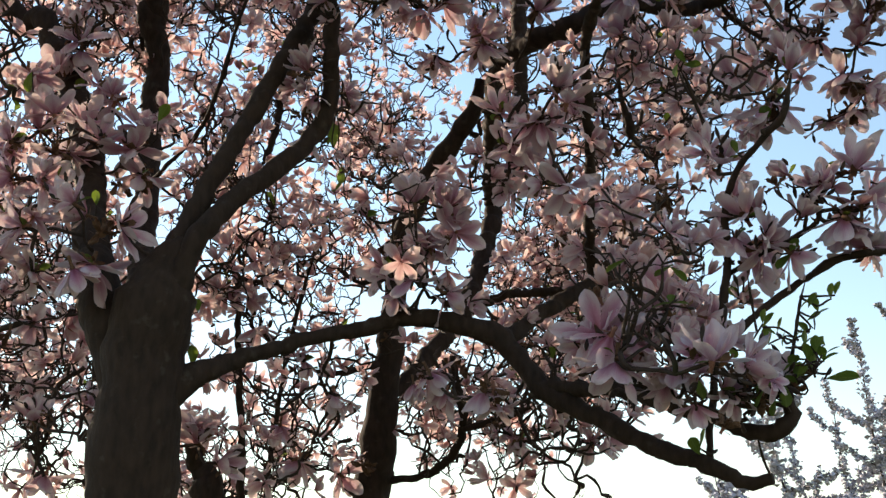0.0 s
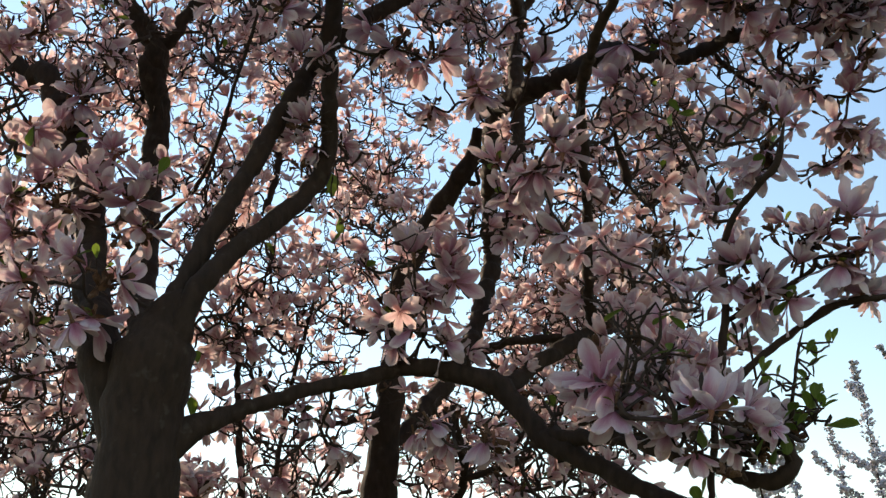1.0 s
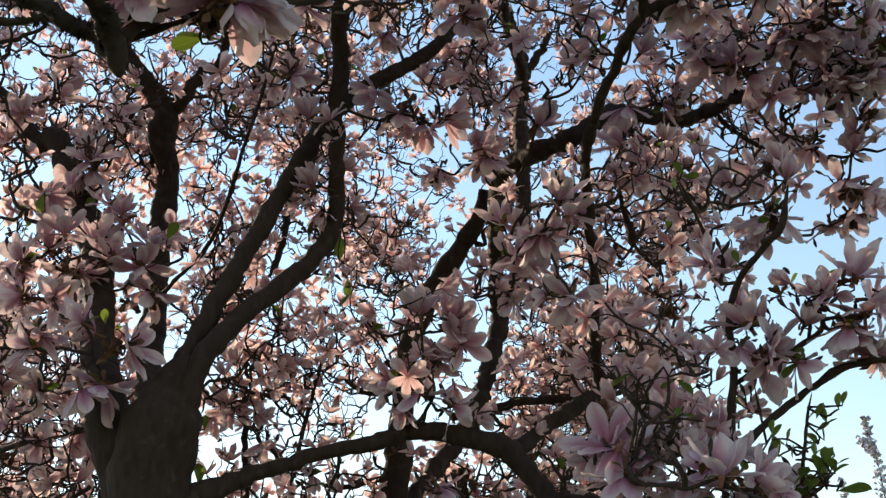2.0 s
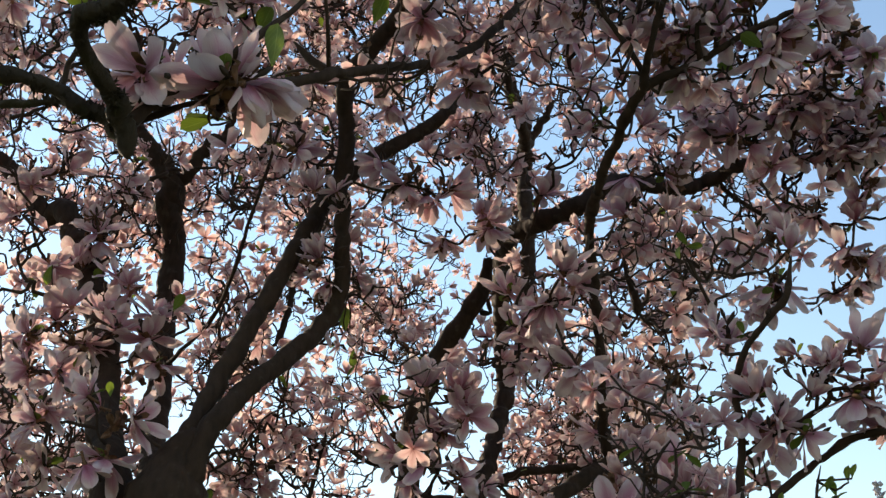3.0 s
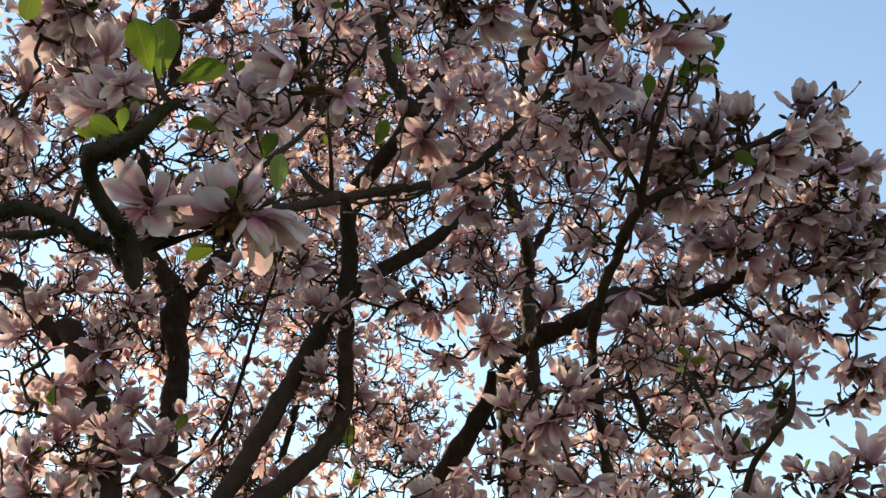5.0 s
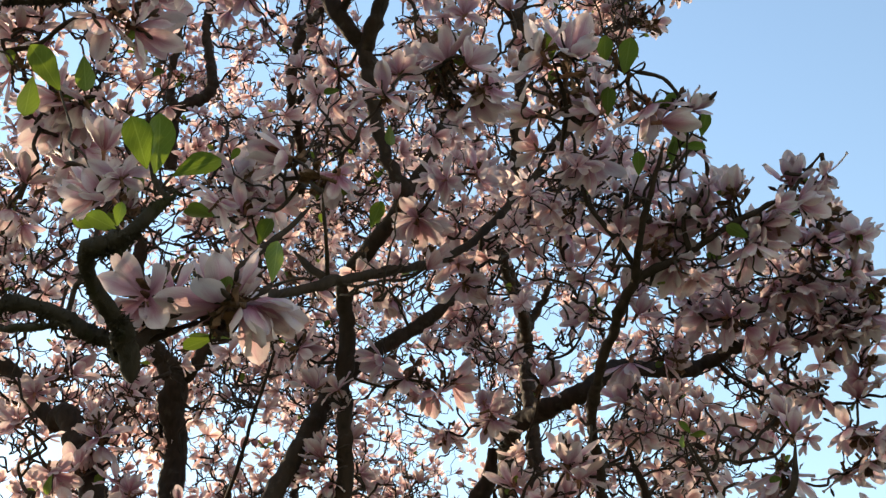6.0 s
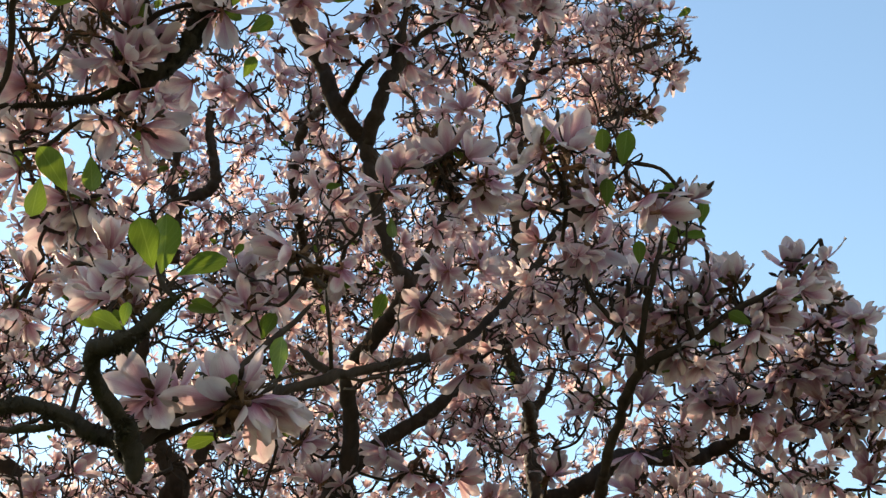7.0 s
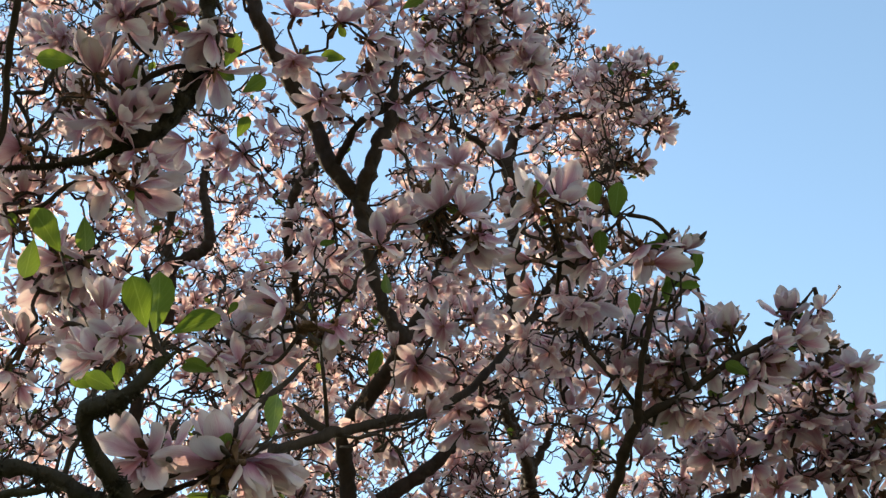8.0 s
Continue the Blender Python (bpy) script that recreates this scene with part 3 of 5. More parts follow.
limb(front_tree, [(-0.828, 1.474, 3.906, 0.0114), (-0.762, 1.379, 4.043, 0.0099), (-0.675, 1.367, 4.125, 0.0084), (-0.561, 1.405, 4.179, 0.0068)])
limb(front_tree, [(0.335, 1.792, 3.511, 0.0068), (0.349, 1.678, 3.565, 0.0067), (0.311, 1.563, 3.620, 0.0052)])
limb(front_tree, [(0.388, 2.421, 4.126, 0.0121), (0.425, 2.071, 3.900, 0.0089), (0.485, 1.788, 3.712, 0.0064), (0.545, 1.658, 3.651, 0.0062)])
# back tree: its trunk and limbs
limb(back_tree, [(-0.335, 4.384, -0.050, 0.1200), (-0.325, 4.374, 0.300, 0.0950), (-0.295, 4.364, 2.025, 0.0812), (-0.279, 4.341, 2.211, 0.0762), (-0.253, 4.300, 2.446, 0.0689), (-0.230, 4.258, 2.634, 0.0615), (-0.213, 4.230, 2.882, 0.0521), (-0.180, 4.188, 3.130, 0.0501), (-0.090, 4.111, 3.328, 0.0501), (0.035, 4.014, 3.502, 0.0449), (0.133, 3.946, 3.633, 0.0349), (0.163, 3.895, 3.758, 0.0200)], name="trunk", rough=0.16, grows=False)
limb(back_tree, [(-0.231, 4.341, 2.454, 0.0372), (-0.062, 4.502, 2.670, 0.0467), (0.113, 4.750, 2.973, 0.0527), (0.209, 4.967, 3.329, 0.0590), (0.280, 5.102, 3.639, 0.0555), (0.419, 5.187, 4.020, 0.0547), (0.452, 5.126, 4.725, 0.0510), (0.472, 5.254, 5.264, 0.0543), (0.498, 5.277, 5.368, 0.0550), (0.405, 5.202, 5.748, 0.0488), (0.317, 5.077, 5.910, 0.0338)], grows=False)
limb(back_tree, [(0.497, 5.298, 5.338, 0.0330), (0.597, 5.273, 5.496, 0.0297), (0.680, 5.245, 5.656, 0.0225)])
limb(back_tree, [(0.126, 3.994, 3.539, 0.0150), (0.166, 3.936, 3.510, 0.0111), (0.156, 3.911, 3.560, 0.0111), (0.180, 3.899, 3.581, 0.0074)])
limb(back_tree, [(0.186, 4.821, 3.009, 0.0254), (0.321, 4.723, 3.031, 0.0249), (0.504, 4.626, 3.020, 0.0218), (0.653, 4.526, 3.008, 0.0188)])
limb(back_tree, [(0.265, 5.091, 3.668, 0.0463), (0.236, 4.388, 3.851, 0.0471), (0.251, 3.711, 3.748, 0.0483), (0.369, 3.457, 3.686, 0.0456), (0.511, 3.341, 3.689, 0.0425), (0.676, 3.385, 3.816, 0.0395), (0.957, 3.562, 3.893, 0.0369), (1.113, 3.582, 3.944, 0.0351), (1.204, 3.462, 3.933, 0.0320), (1.370, 3.343, 3.868, 0.0229), (1.487, 3.256, 3.848, 0.0155), (1.606, 3.196, 3.777, 0.0095), (1.671, 3.158, 3.786, 0.0059)])
limb(back_tree, [(1.135, 3.578, 3.941, 0.0150), (1.201, 3.602, 3.868, 0.0125), (1.287, 3.548, 3.749, 0.0111), (1.377, 3.464, 3.669, 0.0097), (1.463, 3.421, 3.599, 0.0084), (1.498, 3.364, 3.586, 0.0083), (1.555, 3.348, 3.569, 0.0071), (1.603, 3.317, 3.585, 0.0071), (1.649, 3.306, 3.567, 0.0059), (1.704, 3.273, 3.576, 0.0047)])
limb(back_tree, [(1.182, 3.466, 3.937, 0.0148), (1.223, 3.236, 3.958, 0.0142), (1.372, 3.114, 3.973, 0.0117), (1.491, 2.996, 3.986, 0.0093)])
limb(back_tree, [(-0.210, 4.238, 2.989, 0.0125), (-0.366, 4.320, 2.963, 0.0127), (-0.500, 4.360, 3.057, 0.0104)])
limb(back_tree, [(-0.229, 4.270, 2.587, 0.0197), (-0.320, 4.192, 2.544, 0.0169), (-0.431, 4.110, 2.500, 0.0142), (-0.524, 4.018, 2.491, 0.0116)])
limb(back_tree, [(-0.225, 4.360, 2.095, 0.0172), (-0.056, 4.203, 2.103, 0.0190), (0.048, 4.112, 2.176, 0.0209), (0.081, 4.013, 2.283, 0.0205), (0.053, 3.906, 2.408, 0.0201), (0.036, 3.882, 2.516, 0.0156)])
limb(back_tree, [(0.081, 4.019, 2.251, 0.0160), (0.211, 3.929, 2.268, 0.0145), (0.336, 3.833, 2.300, 0.0131)])
limb(back_tree, [(-0.930, 4.050, -0.030, 0.0300), (-0.809, 4.142, 1.957, 0.0178), (-0.819, 4.098, 2.265, 0.0178), (-0.836, 4.039, 2.531, 0.0154), (-0.860, 4.038, 2.821, 0.0133), (-0.884, 3.973, 2.998, 0.0097)])
limb(back_tree, [(-0.850, 4.200, -0.030, 0.0200), (-0.739, 4.312, 2.020, 0.0123), (-0.695, 4.254, 2.436, 0.0123), (-0.640, 4.258, 2.787, 0.0113), (-0.566, 4.242, 3.124, 0.0089)])
limb(back_tree, [(-1.050, 3.800, -0.030, 0.0850), (-0.885, 3.882, 1.931, 0.0648), (-0.890, 3.870, 2.034, 0.0604), (-0.934, 3.851, 2.094, 0.0335), (-0.939, 3.753, 2.183, 0.0153)], grows=False)
limb(back_tree, [(0.416, 4.100, 5.257, 0.0344), (0.428, 3.906, 5.588, 0.0349), (0.471, 3.756, 5.842, 0.0386), (0.494, 3.590, 6.093, 0.0424), (0.498, 3.513, 6.258, 0.0397), (0.579, 3.453, 6.498, 0.0306), (0.700, 3.326, 6.770, 0.0244), (0.814, 3.097, 7.091, 0.0179)])
limb(back_tree, [(0.502, 3.539, 6.237, 0.0298), (0.376, 3.437, 6.329, 0.0248), (0.253, 3.360, 6.394, 0.0182), (0.128, 3.300, 6.442, 0.0132)])
limb(back_tree, [(0.501, 3.615, 6.071, 0.0228), (0.727, 3.643, 6.228, 0.0201), (0.982, 3.714, 6.333, 0.0189), (1.248, 3.751, 6.451, 0.0159)])
limb(back_tree, [(0.576, 3.480, 6.478, 0.0238), (0.843, 3.448, 6.565, 0.0224), (1.123, 3.462, 6.600, 0.0209), (1.426, 3.459, 6.727, 0.0179)])
limb(back_tree, [(0.478, 5.250, 5.059, 0.0429), (0.440, 4.832, 5.113, 0.0408), (0.328, 4.463, 5.220, 0.0326), (0.384, 4.155, 5.337, 0.0349), (0.415, 3.927, 5.467, 0.0344), (0.413, 4.120, 5.234, 0.0344)])
limb(front_tree, [(-0.755, 3.836, 5.253, 0.0243), (-0.714, 3.660, 5.330, 0.0270), (-0.712, 3.358, 5.400, 0.0262), (-0.685, 3.105, 5.415, 0.0254), (-0.586, 2.817, 5.357, 0.0215), (-0.441, 2.457, 5.046, 0.0169)])
limb(front_tree, [(-0.693, 3.319, 5.440, 0.0174), (-0.575, 3.282, 5.600, 0.0133), (-0.456, 3.261, 5.740, 0.0120)])


# ---- twigs and the mass of flowers ----
# spheres kept twig-free along camera rays, to open sky gaps: x, y, z, radius
LOW_GAPS = (
    (0.18, 2.76, 5.34, 0.17), (0.22, 3.45, 6.22, 0.21), (-0.72, 2.75, 5.28, 0.11), (-0.90, 3.44, 6.14, 0.14), (-0.91, 3.19, 3.31, 0.10), (-1.15, 4.01, 3.76, 0.13),
    (-1.42, 4.96, 4.29, 0.16), (-0.67, 3.30, 3.22, 0.08), (-0.84, 4.14, 3.65, 0.09), (-1.03, 5.13, 4.15, 0.12), (-0.47, 3.41, 3.06, 0.08), (-0.59, 4.28, 3.45, 0.10),
    (-0.72, 5.30, 3.89, 0.12), (-0.27, 3.45, 3.02, 0.08), (-0.34, 4.33, 3.39, 0.09), (-0.42, 5.36, 3.83, 0.12), (-0.03, 3.30, 3.36, 0.07), (-0.04, 4.14, 3.82, 0.09),
)
MIDDLE_GAPS = (
    (-0.05, 5.12, 4.36, 0.11), (0.13, 3.12, 3.58, 0.09), (0.16, 3.94, 4.08, 0.11), (0.19, 4.89, 4.67, 0.13), (0.85, 3.33, 3.07, 0.10), (1.07, 4.18, 3.46, 0.12),
    (1.32, 5.18, 3.91, 0.15), (-0.46, 2.49, 5.51, 0.07), (-0.57, 3.12, 6.44, 0.08), (0.24, 2.90, 5.47, 0.22), (0.28, 3.50, 6.22, 0.26), (0.33, 4.20, 7.10, 0.31),
    (0.35, 2.90, 5.32, 0.17), (0.41, 3.50, 6.05, 0.20), (0.48, 4.20, 6.89, 0.24), (0.11, 3.20, 6.50, 0.23), (0.13, 4.00, 7.66, 0.29), (-0.32, 3.20, 6.51, 0.21),
)
HIGH_GAPS = (
    (-0.40, 4.00, 7.68, 0.26), (-0.89, 3.00, 5.33, 0.17), (-1.18, 4.00, 6.50, 0.23), (-1.31, 2.00, 4.76, 0.20), (-1.93, 3.00, 6.22, 0.29), (-0.59, 2.80, 6.47, 0.17),
    (-0.75, 3.60, 7.78, 0.22), (1.10, 3.20, 5.56, 0.21), (1.33, 3.90, 6.37, 0.25), (-0.53, 3.00, 4.64, 0.13), (-0.71, 4.00, 5.60, 0.17), (0.20, 3.00, 4.37, 0.14),
    (0.25, 4.00, 5.25, 0.19), (-1.26, 3.90, 3.71, 0.18), (-1.56, 4.80, 4.20, 0.23),
)
GAPS = LOW_GAPS + MIDDLE_GAPS + HIGH_GAPS
GAP_AT = np.array([g[:3] for g in GAPS])
GAP_R2 = np.array([g[3] ** 2 for g in GAPS])
# crown outline fitted to the camera's view: reach per metre ahead, at each rise
RISES = (0.08, 0.2, 0.35, 0.52, 0.59, 0.66, 0.72, 0.86, 0.90, 0.94, 0.98, 1.04, 1.13, 1.24, 1.29, 1.38, 1.47, 1.56, 1.62, 1.68, 1.8, 2.0)
REACHES = (0.13, 0.21, 0.30, 0.31, 0.37, 0.49, 0.52, 0.56, 0.52, 0.44, 0.39, 0.37, 0.33, 0.30, 0.345, 0.40, 0.455, 0.465, 0.40, 0.325, 0.34, 0.33)


# twigs are kept out of the camera's sight lines to these stout limbs
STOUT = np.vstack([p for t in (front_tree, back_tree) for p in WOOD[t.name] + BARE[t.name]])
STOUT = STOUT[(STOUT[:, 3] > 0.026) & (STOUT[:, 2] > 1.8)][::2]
TO_CAMERA = np.array((0.0, 0.0, 1.6)) - STOUT[:, :3]
TO_CAMERA /= np.linalg.norm(TO_CAMERA, axis=1)[:, None]


def hides_limb(p, width=0.05, depth=0.9):
    """True where a twig would hide a stout limb from the camera."""
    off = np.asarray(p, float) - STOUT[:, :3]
    along = (off * TO_CAMERA).sum(1)
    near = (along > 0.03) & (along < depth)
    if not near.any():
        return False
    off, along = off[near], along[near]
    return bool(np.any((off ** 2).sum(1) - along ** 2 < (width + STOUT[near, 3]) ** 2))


def in_crown(p):
    """Where the crowns hold twigs: an uneven outer side and gaps fitted to the camera's view, no growth low down, none
    about the eye.
    """
    x, y, z = p
    # close to the camera, only the unseen overhead boughs that shade the flowers
    if y < 1.9:
        return z > 1.55 + 2.05 * max(y, 0.6) and z > 3.7 and x < 0.7 and z < 7.0
    rise = (z - 1.55) / y
    edge = y * (float(np.interp(rise, RISES, REACHES)) + 0.03 * noise.noise(Vector((x * 0.4, y * 0.7, z * 1.3))))
    if not (x < edge and rise > 0.075 and z < 7.6):
        return False
    return not np.any(((GAP_AT - (x, y, z)) ** 2).sum(1) < GAP_R2) and not hides_limb(p)


def twig_run(a, b, r0, r1, rng, wiggle):
    """A crooked twig from a to b."""
    a, b = np.array(a, float), np.array(b, float)
    n = max(3, int(np.linalg.norm(b - a) / 0.045))
    pts, off = [], np.zeros(3)
    for i in range(n + 1):
        t = i / n
        off = 0.55 * off + np.array([rng.gauss(0, wiggle) for _ in range(3)])
        sag = math.sin(math.pi * t)
        pts.append((*(a + (b - a) * t + off * sag + np.array((0, 0, -0.12 * np.linalg.norm(b - a) * sag))), r0 + (r1 - r0) * t))
    return np.array(pts)


def crooked(heap, start, way, length, r, rng, depth, tips):
    """A contorted twig that kinks at every node, forks, and turns up at its end."""
    pos, way = np.array(start, float), np.array(way, float)
    aim = way.copy()
    pts, gone = [(*pos, r)], 0.0
    while gone < length:
        step = rng.uniform(0.022, 0.042)
        kink = np.array([rng.gauss(0, 0.5) for _ in range(3)])
        way = 0.55 * way + 0.38 * aim + kink + np.array((0, 0, 0.10))
        way /= np.linalg.norm(way) + 1e-9
        pos = pos + way * step
        gone += step
        if not in_crown(pos):
            break
        here = r * (1 - 0.45 * gone / length) * rng.uniform(0.8, 1.3)
        pts.append((*pos, here))
        if rng.random() < 0.16:
            nub = np.array([rng.gauss(0, 1) for _ in range(3)]) + way
            nub *= rng.uniform(0.008, 0.02) / (np.linalg.norm(nub) + 1e-9)
            heap.add(*tube(np.array([(*pos, here * 0.6), (*(pos + 1.4 * nub), here * 0.55)]), 3))
        if depth and rng.random() < 0.17:
            side = np.array([rng.gauss(0, 1) for _ in range(3)])
            side = 0.5 * aim + 0.8 * side / np.linalg.norm(side) + np.array((0, 0, 0.25))
            crooked(heap, pos, side / np.linalg.norm(side), length * rng.uniform(0.35, 0.6), r * 0.72, rng, depth - 1, tips)
    if len(pts) > 2:
        last = pts[-1][3]
        pts += [(*(pos + way * 0.008), last * 1.5), (*(pos + way * 0.024), last * 0.4)]
        heap.add(*tube(np.array(pts), 3 if r < 0.005 else 4))
        tips.append((pos, way, depth))


def mass_blossoms(count):
    """Plain flowers for the far crown: verts, faces and uvs of a few kinds."""
    kinds = []
    for k in range(count):
        h = Heap()
        spread = RNG.choice((0.25, 0.45, 0.6, 0.8, 1.0, 1.2))
        for whorl, number in ((0, 3), (1, 4)):
            for i in range(number):
                v, f, u = tepal_grid(RNG, max(0.05, spread + (whorl - 0.5) * 0.3 + RNG.uniform(-0.2, 0.2)), RNG.uniform(0.20, 0.265), 2, 3, 0.03)
                a = i * 2 * math.pi / number + whorl + RNG.uniform(-0.2, 0.2)
                c, s = math.cos(a), math.sin(a)
                h.add(np.stack([v[:, 0] * c - v[:, 1] * s, v[:, 0] * s + v[:, 1] * c, v[:, 2]], 1), f, u)
        kinds.append((np.vstack(h.verts), h.faces, np.vstack(h.uvs)))
    return kinds


LEAF_UV = blade_grid(random.Random(1))[2]
KINDS = mass_blossoms(10)


def clothe(tree, every, length, picked, seed, flower_share, dead_share, leaf_share):
    """Twigs from all of a tree's limbs; flowers, withered flowers and leaves at their tips."""
    rng = random.Random(seed)
    twigs, petals, dead, leaves, tips = Heap(), Heap(), Heap(), Heap(), []
    base = np.array(tree.location)
    for path in WOOD[tree.name]:
        gone = rng.uniform(0, every)
        for a, b in zip(path[:-1], path[1:]):
            seg = np.linalg.norm(b[:3] - a[:3])
            gone += seg
            if gone < every or a[3] > 0.075:
                continue
            gone = rng.uniform(-0.3, 0.3) * every
            side = np.array([rng.gauss(0, 1) for _ in range(3)])
            side = side - (b[:3] - a[:3]) / seg * np.dot(side, b[:3] - a[:3]) / seg + np.array((0, 0, 0.6))
            crooked(twigs, a[:3], side / np.linalg.norm(side), length * rng.uniform(0.5, 1.3), rng.uniform(0.0045, 0.0075), rng, 2, tips)
    rng.shuffle(tips)
    tips.sort(key=lambda tip: np.linalg.norm(tip[0] - np.array((0.0, 0.0, 2.2))) + rng.uniform(0, 1.5))
    for k, (pos, way, depth) in enumerate(tips):
        pick = rng.random()
        axis = way + np.array((0, 0, 0.5))
        tilt = math.degrees(math.acos(max(-1, min(1, axis[2] / np.linalg.norm(axis))))) + rng.uniform(-25, 45)
        turn = math.degrees(math.atan2(axis[1], axis[0]))
        size = rng.uniform(0.044, 0.074)
        if pick < flower_share:
            if picked > 0:
                picked -= 1
                blossom(tree, pos, size, tilt, turn, rng.uniform(0.2, 0.95), rng)
            else:
                v, f, u = KINDS[rng.randrange(len(KINDS))]
                m = np.array(facing(tilt, turn, rng.uniform(0, 360)).to_3x3())
                petals.add(v * size @ m.T + pos, f, u)
        elif pick < flower_share + dead_share:
            co, fs = SCRAPS[rng.randrange(6)]
            for _ in range(5):
                m = np.array(facing(rng.uniform(0, 90), rng.uniform(0, 360), rng.uniform(0, 360)).to_3x3())
                dead.add(co * size * 0.75 @ m.T + pos, fs)
        elif pick < flower_share + dead_share + leaf_share:
            me = BLADES[rng.randrange(5)]
            co = np.array([v.co for v in me.vertices])
            fs = [tuple(p.vertices) for p in me.polygons]
            for _ in range(rng.randrange(1, 4)):
                m = np.array(facing(rng.uniform(-60, 30), rng.uniform(0, 360), 0).to_3x3())
                leaves.add(co * rng.uniform(0.03, 0.06) @ m.T + pos, fs, LEAF_UV)
    for name, heap, mat in (("twig_tangle", twigs, TWIG), ("blossom_mass", petals, PETAL_MASS), ("withered_mass", dead, HUSK), ("leaf_mass", leaves, LEAF)):
        if heap.count:
            heap.verts = [v - base for v in heap.verts]
            tagged(under(new(name, heap.mesh(name, mat)), tree), kind="stuff")


def stalks(tree, places, rng, thick=0.006):
    """Ties flowers to the nearest wood of their tree by crooked twigs."""
    wood = np.vstack(WOOD[tree.name] + BARE.get(tree.name, []))
    heap, base = Heap(), np.array(tree.location)
    for p in places:
        p = np.array(p)
        gap = np.linalg.norm(wood[:, :3] - p, axis=1) + 0.35 * np.maximum(0, wood[:, 2] - p[2])
        near = wood[np.argmin(gap)]
        if np.linalg.norm(near[:3] - p) > 0.03:
            path = spline(twig_run(near[:3], p, thick, thick * 0.7, rng, 0.016), 0.018)
            path[:, 3] *= [1 + 0.45 * max(0.0, noise.noise(Vector(q[:3]) * 26)) for q in path]
            v, f = tube(path, 6, 0.15)
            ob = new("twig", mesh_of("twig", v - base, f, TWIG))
            under(ob, tree)
            if np.linalg.norm(near[:3] - p) > 0.15 and thick > 0.004:
                wood = np.vstack([wood, path[3:]])
                WOOD[tree.name].append(path[3:])


SPURS = {}


def spurs(tree, place, size, rng):
    """The clutter at a flower's foot: short crooked spurs with buds, old scales and shrivelled tepals."""
    twigs, scraps = SPURS.setdefault(tree.name, (Heap(), Heap()))
    place = np.array(place) - np.array(tree.location)
    for _ in range(rng.randrange(2, 5)):
        pos, way = place.copy(), np.array([rng.gauss(0, 1) for _ in range(3)])
        way /= np.linalg.norm(way)
        pts = []
        for k in range(rng.randrange(4, 9)):
            pts.append((*pos, 0.0036 - 0.0002 * k))
            way = way + np.array([rng.gauss(0, 0.45) for _ in range(3)]) + np.array((0, 0, 0.15))
            way /= np.linalg.norm(way)
            pos = pos + way * 0.013
        pts += [(*(pos + way * 0.004), 0.0065), (*(pos + way * 0.016), 0.0055), (*(pos + way * 0.026), 0.0015)]
        twigs.add(*tube(np.array(pts), 5))
    for _ in range(rng.randrange(2, 7)):
        co, fs = SCRAPS[rng.randrange(6)]
        m = np.array(facing(rng.uniform(0, 180), rng.uniform(0, 360), rng.uniform(0, 360)).to_3x3())
        scraps.add(co * size * rng.uniform(0.35, 0.8) @ m.T + place + np.array([rng.gauss(0, 0.018) for _ in range(3)]), fs)


def flowers(tree, rows, seed, dead=False, lone=False):
    """Rows of x, y, z, length of a tepal, tilt, turn, spread. A leaf or two beside some of them."""
    rng = random.Random(seed)
    for x, y, z, size, tilt, turn, spread in rows:
        blossom(tree, (x, y, z), size, tilt, turn, spread, rng, dead, 0.25 if lone else 0.08)
        spurs(tree, (x, y, z), size, rng)
        for _ in range(0 if dead or lone else rng.choice((0, 1, 1, 1, 2))):
            jog = np.array([rng.gauss(0, 0.5 * size) for _ in range(3)])
            blossom(tree, np.array((x, y, z)) + jog, size * rng.uniform(0.6, 0.95), tilt + rng.uniform(-60, 60), turn + rng.uniform(-60, 60), rng.uniform(0.1, 1.0), rng, rng.random() < 0.3)
        if rng.random() < 0.45:
            for _ in range(rng.randrange(1, 3)):
                leaf(tree, (x, y, z), rng.uniform(0.035, 0.065), rng.uniform(-60, 20), rng.uniform(0, 360), rng)
    stalks(tree, [r[:3] for r in rows], rng)


def young_leaves(tree, rows, seed):
    """Rows of x, y, z, length, dip, turn: the clear green leaves."""
    rng = random.Random(seed)
    for x, y, z, size, dip, turn in rows:
        leaf(tree, (x, y, z), size, dip, turn, rng)
    stalks(tree, [r[:3] for r in rows], rng, 0.0032)


def boughs(tree, number, box, seed):
    """Thin boughs from a tree's limbs out into its crown; they carry twigs of their own."""
    rng = random.Random(seed)
    (x0, x1), (y0, y1), (z0, z1) = box
    made = 0
    while made < number:
        end = np.array((rng.uniform(x0, x1), rng.uniform(y0, y1), rng.uniform(z0, z1)))
        made += 1
        if not in_crown(end):
            continue
        wood = np.vstack(WOOD[tree.name] + BARE.get(tree.name, []))
        gap = np.linalg.norm(wood[:, :3] - end, axis=1) + 0.8 * np.maximum(0, wood[:, 2] - end[2] + 0.3)
        near = wood[np.argmin(gap)]
        run = np.linalg.norm(near[:3] - end)
        if run < 0.25:
            continue
        path = spline(twig_run(near[:3], end, min(0.011, 0.005 + 0.005 * run), 0.004, rng, 0.026), 0.03)
        if np.any((path[:, 1] < 2.5) & (path[:, 2] - 1.55 < 1.95 * path[:, 1])) and y1 < 2.0:
            continue
        v, f = tube(path, 6, 0.15)
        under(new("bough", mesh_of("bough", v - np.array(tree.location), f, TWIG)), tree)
        WOOD[tree.name].append(path)


